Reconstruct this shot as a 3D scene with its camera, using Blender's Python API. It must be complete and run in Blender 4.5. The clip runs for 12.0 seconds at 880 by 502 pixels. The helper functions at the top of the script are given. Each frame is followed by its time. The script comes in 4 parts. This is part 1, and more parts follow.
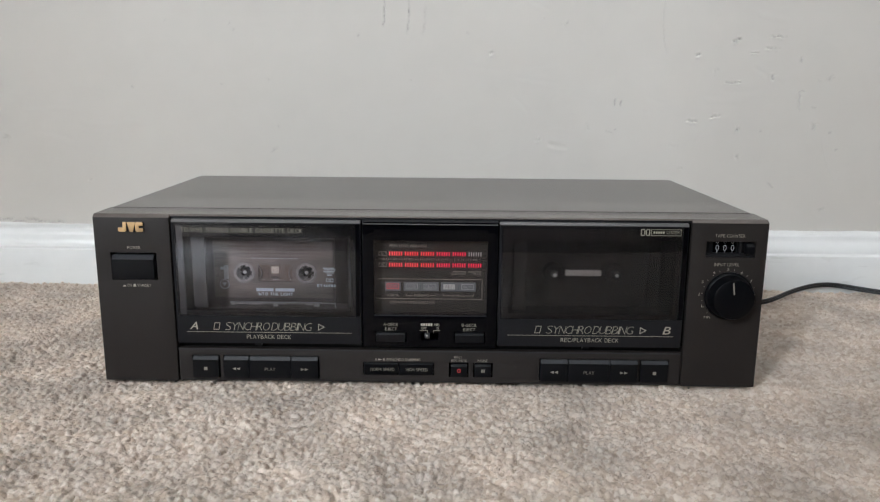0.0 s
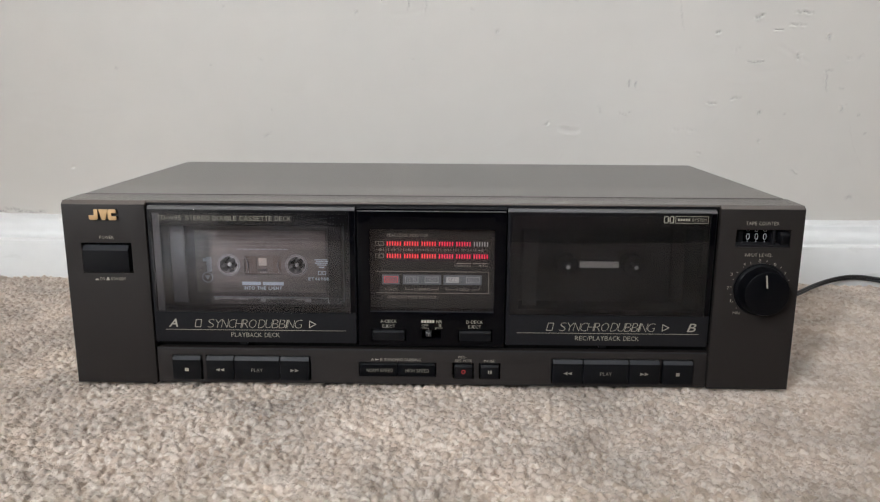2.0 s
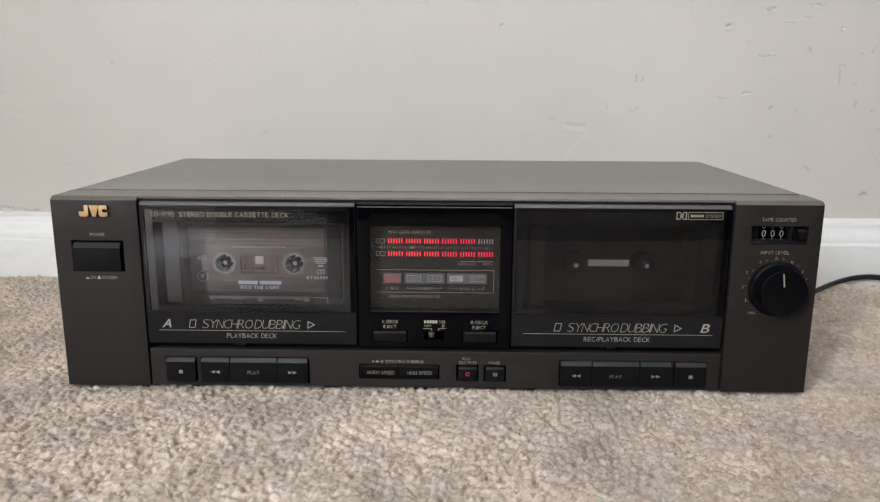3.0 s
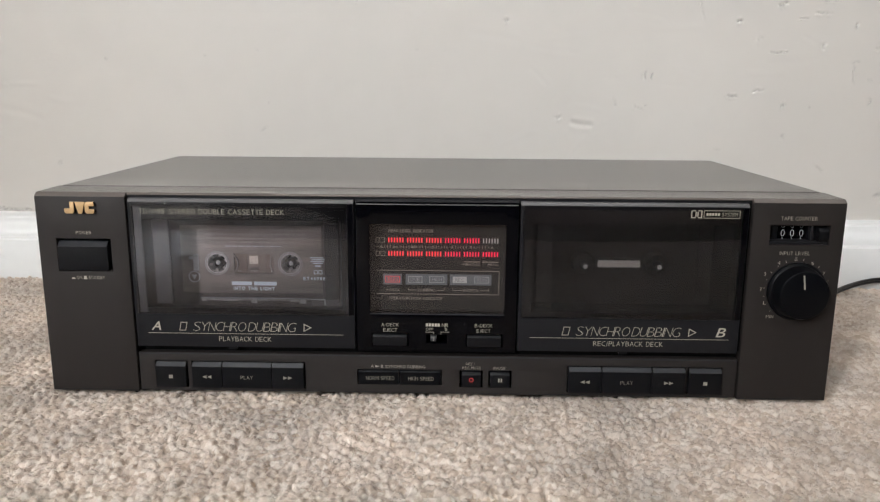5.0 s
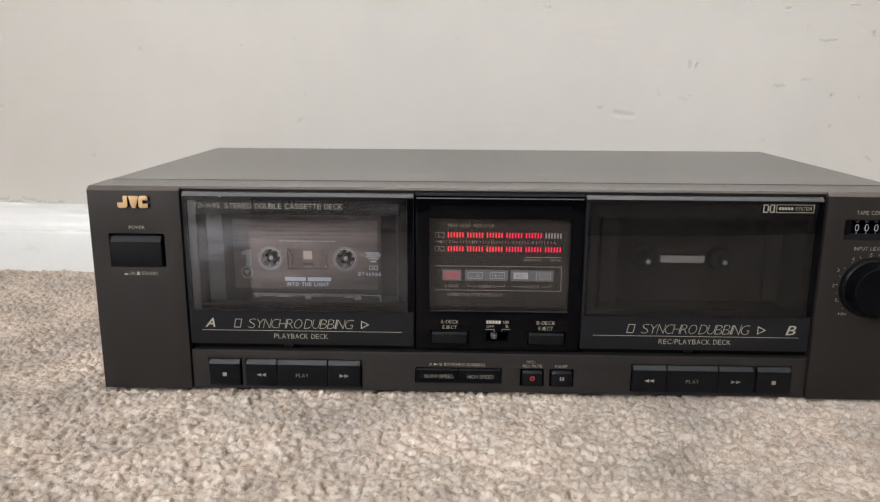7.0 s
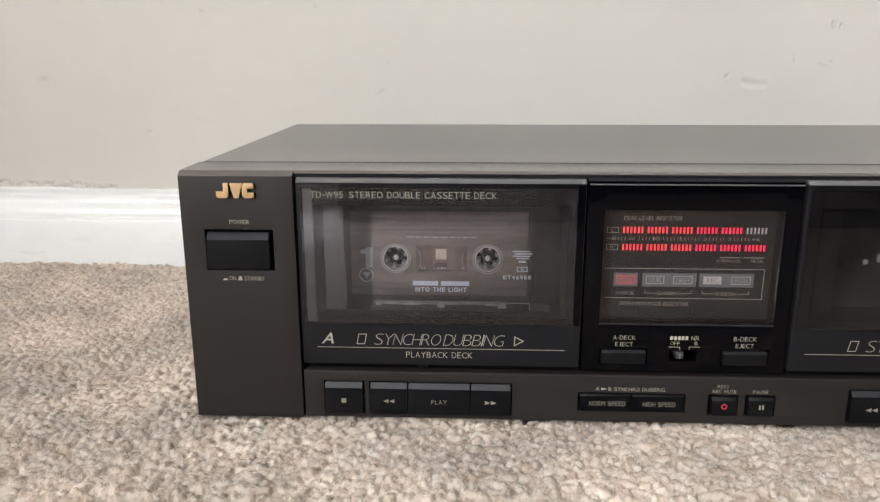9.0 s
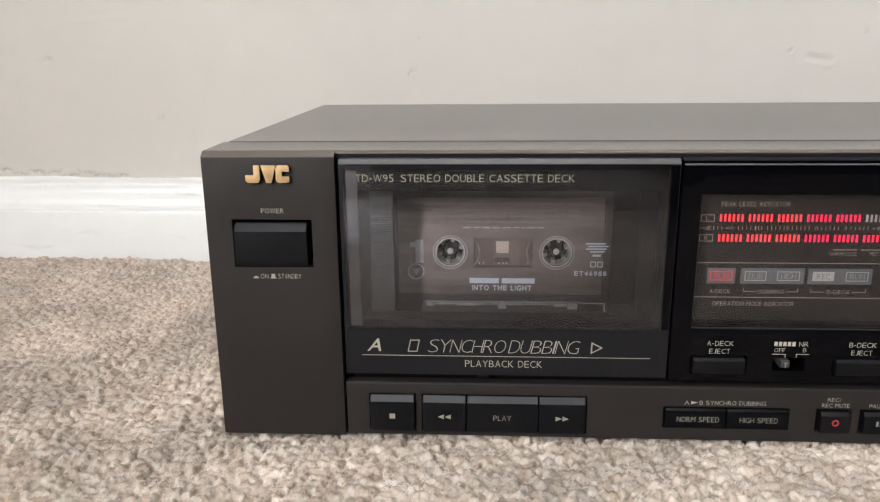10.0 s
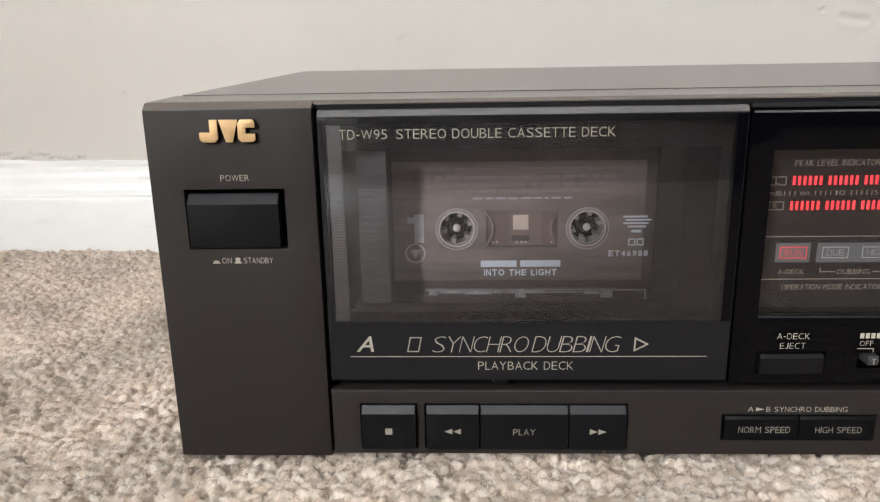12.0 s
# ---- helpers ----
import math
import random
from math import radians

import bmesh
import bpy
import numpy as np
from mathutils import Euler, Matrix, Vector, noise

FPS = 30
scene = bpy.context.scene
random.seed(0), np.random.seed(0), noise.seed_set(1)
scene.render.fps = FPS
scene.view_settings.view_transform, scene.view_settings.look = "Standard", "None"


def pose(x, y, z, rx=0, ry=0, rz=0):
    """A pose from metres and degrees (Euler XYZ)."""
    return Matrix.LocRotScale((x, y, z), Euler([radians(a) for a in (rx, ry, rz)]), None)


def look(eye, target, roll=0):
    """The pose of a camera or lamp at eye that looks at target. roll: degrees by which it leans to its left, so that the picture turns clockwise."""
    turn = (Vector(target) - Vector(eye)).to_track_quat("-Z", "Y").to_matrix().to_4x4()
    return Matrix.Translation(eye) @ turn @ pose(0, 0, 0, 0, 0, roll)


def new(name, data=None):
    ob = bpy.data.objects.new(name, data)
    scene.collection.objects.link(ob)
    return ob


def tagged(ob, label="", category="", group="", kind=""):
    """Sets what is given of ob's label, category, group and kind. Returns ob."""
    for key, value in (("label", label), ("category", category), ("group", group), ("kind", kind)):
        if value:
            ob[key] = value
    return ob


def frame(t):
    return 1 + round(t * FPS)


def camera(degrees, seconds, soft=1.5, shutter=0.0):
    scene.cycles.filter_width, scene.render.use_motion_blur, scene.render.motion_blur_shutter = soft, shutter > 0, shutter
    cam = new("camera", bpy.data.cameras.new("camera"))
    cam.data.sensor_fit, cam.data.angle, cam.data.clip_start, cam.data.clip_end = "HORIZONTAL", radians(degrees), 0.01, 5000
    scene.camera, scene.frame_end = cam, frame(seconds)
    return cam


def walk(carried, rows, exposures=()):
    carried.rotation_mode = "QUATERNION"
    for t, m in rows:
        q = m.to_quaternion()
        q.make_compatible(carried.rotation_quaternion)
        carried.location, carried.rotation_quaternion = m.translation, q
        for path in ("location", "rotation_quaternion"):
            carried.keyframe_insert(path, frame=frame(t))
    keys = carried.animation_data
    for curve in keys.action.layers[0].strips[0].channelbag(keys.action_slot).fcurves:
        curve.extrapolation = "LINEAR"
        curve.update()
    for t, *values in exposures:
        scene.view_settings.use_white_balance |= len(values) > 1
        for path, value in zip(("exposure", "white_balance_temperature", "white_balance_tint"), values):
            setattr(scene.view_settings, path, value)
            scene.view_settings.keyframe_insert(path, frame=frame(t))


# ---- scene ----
cam = camera(61.9, 12.0, soft=1.25)
# seconds, eye (m), yaw, pitch, roll (degrees)
ROWS = [
    (0, 0.0095, -0.0142, 0.1887, 0.361, -11.553, 0.517),
    (0.5, 0.0098, -0.0014, 0.1856, 0.438, -11.683, 0.515),
    (1, 0.0109, 0.0090, 0.1832, 0.616, -11.873, 0.470),
    (1.5, 0.0104, 0.0182, 0.1798, 0.722, -12.029, 0.425),
    (2, 0.0102, 0.0275, 0.1779, 0.680, -12.069, 0.365),
    (2.5, 0.0101, 0.0362, 0.1745, 0.775, -11.980, 0.310),
    (3, 0.0098, 0.0430, 0.1724, 0.909, -11.967, 0.297),
    (5, 0.0087, 0.0616, 0.1660, 1.007, -11.651, 0.421),
    (5.5, 0.0092, 0.0621, 0.1663, 1.042, -11.684, 0.367),
    (6, 0.0069, 0.0618, 0.1671, 0.997, -11.801, 0.432),
    (6.5, -0.0040, 0.0633, 0.1671, 1.205, -12.024, 0.410),
    (7, -0.0206, 0.0722, 0.1665, 1.555, -12.456, 0.313),
    (9, -0.0916, 0.1466, 0.1586, 2.654, -14.147, -0.087),
    (9.5, -0.1038, 0.1697, 0.1540, 3.053, -14.473, -0.322),
    (10, -0.1150, 0.1889, 0.1481, 3.280, -14.785, -0.489),
    (10.5, -0.1206, 0.2097, 0.1435, 3.019, -15.069, -0.585),
    (11, -0.1222, 0.2285, 0.1363, 2.667, -15.279, -0.738),
    (11.5, -0.1248, 0.2379, 0.1299, 2.413, -15.280, -0.859),
    (12, -0.1235, 0.2394, 0.1285, 2.289, -15.146, -0.978),
]
walk(cam, [(t, pose(x, y, z, 90 + pitch, 0, yaw) @ pose(0, 0, 0, 0, 0, roll)) for t, x, y, z, yaw, pitch, roll in ROWS],
     [(0.0, -0.17, 6180, 7), (1.5, -0.15, 6280, 8), (3.0, -0.07, 6420, 9), (5.0, 0.0, 6480, 9), (7.0, 0.05, 6520, 9), (9.0, 0.14, 6560, 9), (10.5, 0.18, 6570, 9), (12.0, 0.2, 6580, 9)])

# ---- light ----
world = bpy.data.worlds.new("daylight")
scene.world = world
world.use_nodes = True
wn = world.node_tree.nodes
sky = wn.new("ShaderNodeTexSky")
sky.sky_type, sky.sun_disc, sky.sun_elevation, sky.sun_rotation = "NISHITA", False, radians(40), radians(200)
world.node_tree.links.new(sky.outputs[0], wn["Background"].inputs[0])
wn["Background"].inputs[1].default_value = 0.1

WALL_Y = 0.740
ROOM = (-1.5, 3.4, -3.6, 2.5)         # left, right, front, height
WIN_W = (-2.80, -1.60, 0.80, 2.10)     # window opening in the west wall: y0, y1, z0, z1
REVEAL = 0.30
BLOCK_X, BLOCK_Y, BLOCK_H = -0.58, -0.66, 0.75   # free end, face and height of the unseen half wall added behind the viewer to block light


def window_lamp(power, wide, high, eye, target):
    lamp = bpy.data.lights.new("window_daylight", "AREA")
    lamp.shape, lamp.size, lamp.size_y, lamp.energy, lamp.color = "RECTANGLE", wide, high, power, (0.955, 0.985, 1.015)
    new("window_daylight", lamp).matrix_world = look(eye, target)


window_lamp(405.0, WIN_W[1] - WIN_W[0] - 0.02, WIN_W[3] - WIN_W[2] - 0.02, (ROOM[0] - REVEAL + 0.02, (WIN_W[0] + WIN_W[1]) / 2, (WIN_W[2] + WIN_W[3]) / 2), (0, (WIN_W[0] + WIN_W[1]) / 2, (WIN_W[2] + WIN_W[3]) / 2))


# ---- materials ----
def material(name, colour, rough=0.5, metal=0.0, spec=0.5, grain=None, stain=None, bump=None, glow=None, stretch=None):
    """Principled surface; grain and stain: (scale, amount) of brightness change; bump: (scale, strength, metres);
    stretch: factors on the coordinates that draw the change out into streaks."""
    m = bpy.data.materials.new(name)
    m.use_nodes = True
    nt = m.node_tree
    n, link = nt.nodes, nt.links.new
    p = n["Principled BSDF"]
    p.inputs["Roughness"].default_value, p.inputs["Metallic"].default_value = rough, metal
    p.inputs["Specular IOR Level"].default_value = spec
    p.inputs["Base Color"].default_value = (*colour, 1)
    co = n.new("ShaderNodeTexCoord").outputs["Object"]
    if stretch:
        drawn = n.new("ShaderNodeVectorMath")
        drawn.operation = "MULTIPLY"
        drawn.inputs[1].default_value = stretch
        link(co, drawn.inputs[0])
        co = drawn.outputs[0]
    last = None
    for pair in (grain, stain):
        if not pair:
            continue
        tex = n.new("ShaderNodeTexNoise")
        tex.inputs["Scale"].default_value, tex.inputs["Detail"].default_value = pair[0], 4
        link(co, tex.inputs["Vector"])
        ramp = n.new("ShaderNodeMapRange")
        ramp.inputs["From Min"].default_value, ramp.inputs["From Max"].default_value = 0.3, 0.7
        ramp.inputs["To Min"].default_value, ramp.inputs["To Max"].default_value = 1 - pair[1], 1 + pair[1]
        link(tex.outputs["Fac"], ramp.inputs["Value"])
        if last is None:
            last = ramp.outputs[0]
        else:
            mul = n.new("ShaderNodeMath")
            mul.operation = "MULTIPLY"
            link(last, mul.inputs[0])
            link(ramp.outputs[0], mul.inputs[1])
            last = mul.outputs[0]
    if last is not None:
        scale = n.new("ShaderNodeVectorMath")
        scale.operation = "SCALE"
        scale.inputs[0].default_value = colour
        link(last, scale.inputs["Scale"])
        link(scale.outputs[0], p.inputs["Base Color"])
    if bump:
        tex = n.new("ShaderNodeTexNoise")
        tex.inputs["Scale"].default_value, tex.inputs["Detail"].default_value = bump[0], 3
        link(co, tex.inputs["Vector"])
        b = n.new("ShaderNodeBump")
        b.inputs["Strength"].default_value, b.inputs["Distance"].default_value = bump[1], bump[2]
        link(tex.outputs["Fac"], b.inputs["Height"])
        link(b.outputs[0], p.inputs["Normal"])
    if glow:
        p.inputs["Emission Color"].default_value = (*glow[0], 1)
        p.inputs["Emission Strength"].default_value = glow[1]
    return m


def smoked(name, tint, rough=0.03, dust_haze=0.0, ior=1.5):
    """Tinted clear plastic: light passes with a tint, the surface mirrors by its angle."""
    m = bpy.data.materials.new(name)
    m.use_nodes = True
    n, link = m.node_tree.nodes, m.node_tree.links.new
    n.remove(n["Principled BSDF"])
    clear, gloss, mix, fres = (n.new("ShaderNode" + k) for k in ("BsdfTransparent", "BsdfGlossy", "MixShader", "Fresnel"))
    clear.inputs[0].default_value = (*tint, 1)
    gloss.inputs["Roughness"].default_value = rough
    gloss.inputs["Color"].default_value = (0.80, 0.84, 0.92, 1)
    fres.inputs["IOR"].default_value = ior
    tex, ramp = n.new("ShaderNodeTexNoise"), n.new("ShaderNodeMapRange")
    tex.inputs["Scale"].default_value = 60
    link(n.new("ShaderNodeTexCoord").outputs["Object"], tex.inputs["Vector"])
    ramp.inputs["To Min"].default_value, ramp.inputs["To Max"].default_value = rough * 0.6, rough * 1.6
    link(tex.outputs["Fac"], ramp.inputs["Value"])
    link(ramp.outputs[0], gloss.inputs["Roughness"])
    link(fres.outputs[0], mix.inputs[0])
    link(clear.outputs[0], mix.inputs[1])
    link(gloss.outputs[0], mix.inputs[2])
    last = mix.outputs[0]
    if dust_haze:
        # a thin film of dust and wiping marks, also standing in for reflected haze
        film, over, smear, range_ = (n.new("ShaderNode" + k) for k in ("BsdfDiffuse", "MixShader", "TexNoise", "MapRange"))
        film.inputs[0].default_value = (0.6, 0.6, 0.62, 1)
        smear.inputs["Scale"].default_value, smear.inputs["Detail"].default_value, smear.inputs["Distortion"].default_value = 90, 6, 0.8
        link(n.new("ShaderNodeTexCoord").outputs["Object"], smear.inputs["Vector"])
        range_.inputs["From Min"].default_value, range_.inputs["From Max"].default_value = 0.40, 0.66
        range_.inputs["To Min"].default_value, range_.inputs["To Max"].default_value = dust_haze * 0.45, dust_haze * 1.7
        link(smear.outputs["Fac"], range_.inputs["Value"])
        link(range_.outputs[0], over.inputs[0])
        link(last, over.inputs[1])
        link(film.outputs[0], over.inputs[2])
        last = over.outputs[0]
    link(last, n["Material Output"].inputs["Surface"])
    return m


wall_paint = material("wall_paint", (0.50, 0.475, 0.442), 0.55, grain=(35, 0.012), stain=(3, 0.03), bump=(900, 0.06, 0.0004))


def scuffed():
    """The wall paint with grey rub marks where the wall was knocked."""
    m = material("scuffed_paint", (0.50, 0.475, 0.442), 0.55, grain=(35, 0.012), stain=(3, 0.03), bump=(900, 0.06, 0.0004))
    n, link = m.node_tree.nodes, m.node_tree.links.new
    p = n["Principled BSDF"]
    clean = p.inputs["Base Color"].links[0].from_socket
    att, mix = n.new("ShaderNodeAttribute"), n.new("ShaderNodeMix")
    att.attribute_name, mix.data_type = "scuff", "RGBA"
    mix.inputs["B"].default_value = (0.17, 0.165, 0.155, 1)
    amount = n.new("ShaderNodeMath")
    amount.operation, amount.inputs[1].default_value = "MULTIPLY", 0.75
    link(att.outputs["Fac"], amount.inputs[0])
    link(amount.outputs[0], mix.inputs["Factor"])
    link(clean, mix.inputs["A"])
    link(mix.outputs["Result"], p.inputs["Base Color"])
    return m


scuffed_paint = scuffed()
# dark brown for unseen walls, chosen to dim what the deck mirrors
unseen_dark_paint = material("unseen_dark_paint", (0.055, 0.040, 0.038), 0.6, grain=(35, 0.03), stain=(3, 0.08), bump=(900, 0.06, 0.0004))
trim_paint = material("trim_paint", (0.70, 0.70, 0.695), 0.32, grain=(60, 0.02), stain=(6, 0.03), bump=(120, 0.08, 0.0006))


def worn(m, dark, threshold):
    """Sparse long rub marks over a painted surface."""
    n, link = m.node_tree.nodes, m.node_tree.links.new
    p = n["Principled BSDF"]
    clean = p.inputs["Base Color"].links[0].from_socket
    size, tex, cut, mix = (n.new("ShaderNode" + k) for k in ("Mapping", "TexNoise", "MapRange", "Mix"))
    size.inputs["Scale"].default_value = (18, 60, 95)
    tex.inputs["Scale"].default_value, tex.inputs["Detail"].default_value, tex.inputs["Distortion"].default_value = 1.0, 6, 0.6
    link(n.new("ShaderNodeTexCoord").outputs["Object"], size.inputs["Vector"])
    link(size.outputs[0], tex.inputs["Vector"])
    cut.inputs["From Min"].default_value, cut.inputs["From Max"].default_value = threshold, threshold + 0.12
    cut.inputs["To Max"].default_value = 0.45
    link(tex.outputs["Fac"], cut.inputs["Value"])
    mix.data_type = "RGBA"
    mix.inputs["B"].default_value = (*dark, 1)
    link(cut.outputs[0], mix.inputs["Factor"])
    link(clean, mix.inputs["A"])
    link(mix.outputs["Result"], p.inputs["Base Color"])
    return m


worn(trim_paint, (0.40, 0.39, 0.37), 0.62)
ceiling_paint = material("ceiling_paint", (0.8, 0.8, 0.78), 0.8, stain=(2, 0.03))
panel_paint = material("panel_paint", (0.0185, 0.0153, 0.0143), 0.55, spec=0.20, grain=(1500, 0.05), stain=(12, 0.06), bump=(2600, 0.05, 0.0002))
cover_paint = material("cover_paint", (0.063, 0.0525, 0.0485), 0.22, spec=0.75, grain=(1500, 0.06), stain=(9, 0.06), bump=(2200, 0.03, 0.0002))
trim_plastic = material("trim_plastic", (0.098, 0.083, 0.075), 0.24, spec=0.85, grain=(1500, 0.05), stain=(9, 0.05), bump=(2200, 0.03, 0.0002))
lit_edge_plastic = material("lit_edge_plastic", (0.092, 0.089, 0.090), 0.28, grain=(700, 0.05), stain=(20, 0.08))
door_plastic = material("door_plastic", (0.0114, 0.0110, 0.0125), 0.33, spec=0.11, grain=(900, 0.05), stain=(15, 0.06))
# lighter plastic for upward bevels: the light on them is put into the colour
lit_bevel_plastic = material("lit_bevel_plastic", (0.017, 0.0178, 0.021), 0.32, spec=0.28, grain=(700, 0.05), stain=(20, 0.08))
gloss_black = material("gloss_black", (0.0012, 0.0012, 0.0019), 0.10, spec=0.14, grain=(300, 0.1), stain=(14, 0.15))
key_plastic = material("key_plastic", (0.0042, 0.0043, 0.0054), 0.36, spec=0.18, grain=(1200, 0.06), stain=(30, 0.10))
knob_plastic = material("knob_plastic", (0.0022, 0.0024, 0.0034), 0.30, spec=0.14, grain=(1200, 0.06), stain=(30, 0.10))
well_plastic = material("well_plastic", (0.0215, 0.0188, 0.0185), 0.6, spec=0.08, grain=(300, 0.08), stain=(20, 0.1))
holder_plastic = material("holder_plastic", (0.062, 0.061, 0.064), 0.5, grain=(400, 0.06), stain=(25, 0.10))
frame_grey = material("frame_grey", (0.0045, 0.0045, 0.0056), 0.5, spec=0.08, grain=(400, 0.06), stain=(25, 0.10))
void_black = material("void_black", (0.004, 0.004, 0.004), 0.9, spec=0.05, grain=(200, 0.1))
ink_gold = material("ink_gold", (0.315, 0.29, 0.236), 0.55, grain=(2500, 0.06))
ink_dim = material("ink_dim", (0.36, 0.325, 0.27), 0.6, grain=(2500, 0.08))
ink_key = material("ink_key", (0.245, 0.225, 0.185), 0.55, grain=(2500, 0.06))
ink_card = material("ink_card", (0.75, 0.68, 0.57), 0.6, grain=(2500, 0.08))
ink_white = material("ink_white", (0.82, 0.83, 0.83), 0.5, grain=(2500, 0.05))
ink_blue = material("ink_blue", (0.78, 0.89, 0.97), 0.5, grain=(2500, 0.06))
ink_faint = material("ink_faint", (0.52, 0.54, 0.57), 0.5, grain=(2500, 0.06), stain=(150, 0.2))
ink_label = material("ink_label", (0.25, 0.222, 0.208), 0.5, grain=(2500, 0.06))
ink_haze = material("ink_haze", (0.42, 0.43, 0.45), 0.5, grain=(2500, 0.06))
ink_red = material("ink_red", (0.30, 0.022, 0.022), 0.5, grain=(2500, 0.06))
gold = material("gold", (0.46, 0.30, 0.145), 0.45, metal=0.30, grain=(900, 0.06), stain=(60, 0.08))
slider_grey = material("slider_grey", (0.03, 0.03, 0.032), 0.45, grain=(900, 0.08))
card_grey = material("card_grey", (0.027, 0.0235, 0.022), 0.6, grain=(700, 0.05), stain=(40, 0.06))
chip_grey = material("chip_grey", (0.24, 0.265, 0.29), 0.5, grain=(700, 0.05))
led_red = material("led_red", (0.5, 0.05, 0.05), 0.4, glow=((1.0, 0.042, 0.062), 1.65))
led_pink = material("led_pink", (0.5, 0.03, 0.08), 0.4, glow=((1.0, 0.014, 0.075), 1.5))
led_off = material("led_off", (0.85, 0.84, 0.82), 0.4, grain=(600, 0.06))
reflector_grey = material("reflector_grey", (0.55, 0.52, 0.50), 0.5, grain=(600, 0.06))
lit_red = material("lit_red", (0.5, 0.045, 0.06), 0.4, glow=((1.0, 0.05, 0.06), 0.95))
shell_grey = material("shell_grey", (0.078, 0.069, 0.066), 0.30, grain=(500, 0.05), stain=(40, 0.10))
label_grey = material("label_grey", (0.193, 0.166, 0.152), 0.42, grain=(700, 0.14), stain=(200, 0.28), stretch=(0.12, 1, 1))
pack_brown = material("pack_brown", (0.155, 0.115, 0.098), 0.3, grain=(400, 0.1), stain=(90, 0.2))
tape_brown = material("tape_brown", (0.20, 0.16, 0.14), 0.3, grain=(400, 0.1))
hub_grey = material("hub_grey", (0.62, 0.61, 0.60), 0.3, grain=(400, 0.05))
clear_edge = material("clear_edge", (0.40, 0.39, 0.39), 0.2, grain=(300, 0.2), stain=(120, 0.35))
collar_clear = material("collar_clear", (0.30, 0.275, 0.262), 0.25, grain=(300, 0.12), stain=(120, 0.25))
hub_white = material("hub_white", (0.31, 0.295, 0.285), 0.35, grain=(400, 0.05))
felt_pale = material("felt_pale", (0.62, 0.55, 0.47), 0.8, grain=(900, 0.1))
rubber = material("rubber", (0.03, 0.03, 0.03), 0.7, grain=(500, 0.1))
cord_grey = material("cord_grey", (0.012, 0.0125, 0.014), 0.30, grain=(600, 0.1), stain=(40, 0.15))
smoke_door = smoked("smoke_door", (0.925, 0.905, 0.912), 0.015, 0.004, 1.60)
# copy of the same pane; its dimmer reflections are put into tint and IOR
smoke_dim = smoked("smoke_dim", (0.74, 0.72, 0.72), 0.018, 0.003, 1.48)
smoke_display = smoked("smoke_display", (0.86, 0.84, 0.83), 0.03)


def carpet_material():
    m = material("carpet_yarn", (0.5, 0.43, 0.36), 0.34, spec=0.62)
    n, link = m.node_tree.nodes, m.node_tree.links.new
    p = n["Principled BSDF"]
    tc = n.new("ShaderNodeTexCoord")
    ramp = n.new("ShaderNodeValToRGB")
    e = ramp.color_ramp.elements
    e[0].color, e[1].color = (0.60, 0.485, 0.39, 1), (0.88, 0.797, 0.722, 1)
    mid = ramp.color_ramp.elements.new(0.25)
    mid.color = (0.70, 0.585, 0.493, 1)
    # tone per yarn end; puts some of the shading between tufts into the colour
    cells = n.new("ShaderNodeTexVoronoi")
    cells.inputs["Scale"].default_value = 330
    link(tc.outputs["Object"], cells.inputs["Vector"])
    sep = n.new("ShaderNodeSeparateColor")
    link(cells.outputs["Color"], sep.inputs[0])
    link(sep.outputs[0], ramp.inputs[0])
    # broad lighter and darker patches paint in the shading of leaning pile
    tex = n.new("ShaderNodeTexNoise")
    tex.inputs["Scale"].default_value, tex.inputs["Detail"].default_value = 17, 3
    link(tc.outputs["Object"], tex.inputs["Vector"])
    rng = n.new("ShaderNodeMapRange")
    rng.inputs["From Min"].default_value, rng.inputs["From Max"].default_value = 0.3, 0.7
    rng.inputs["To Min"].default_value, rng.inputs["To Max"].default_value = 0.77, 1.18
    link(tex.outputs["Fac"], rng.inputs["Value"])
    sc = n.new("ShaderNodeVectorMath")
    sc.operation = "SCALE"
    link(ramp.outputs[0], sc.inputs[0])
    link(rng.outputs[0], sc.inputs["Scale"])
    link(sc.outputs[0], p.inputs["Base Color"])
    fib = n.new("ShaderNodeTexNoise")
    fib.inputs["Scale"].default_value, fib.inputs["Detail"].default_value = 1600, 3
    link(tc.outputs["Object"], fib.inputs["Vector"])
    b = n.new("ShaderNodeBump")
    b.inputs["Strength"].default_value, b.inputs["Distance"].default_value = 0.5, 0.0006
    link(fib.outputs["Fac"], b.inputs["Height"])
    link(b.outputs[0], p.inputs["Normal"])
    p.inputs["Sheen Weight"].default_value = 0.15
    # fibres let some light through
    thin, mix = n.new("ShaderNodeBsdfTranslucent"), n.new("ShaderNodeMixShader")
    mix.inputs[0].default_value = 0.36
    link(sc.outputs[0], thin.inputs["Color"])
    link(p.outputs[0], mix.inputs[1])
    link(thin.outputs[0], mix.inputs[2])
    link(mix.outputs[0], n["Material Output"].inputs["Surface"])
    return m


carpet_yarn = carpet_material()
carpet_base = material("carpet_base", (0.38, 0.32, 0.27), 0.95, spec=0.1, grain=(300, 0.25), stain=(20, 0.1), bump=(400, 0.8, 0.003))


# ---- building helpers (millimetres in, metres out) ----
K = 0.001


def box(bm, x0, x1, y0, y1, z0, z1):
    v = [bm.verts.new((x * K, y * K, z * K)) for x in (x0, x1) for y in (y0, y1) for z in (z0, z1)]
    for f in ((0, 1, 3, 2), (4, 6, 7, 5), (0, 4, 5, 1), (2, 3, 7, 6), (0, 2, 6, 4), (1, 5, 7, 3)):
        bm.faces.new([v[i] for i in f])


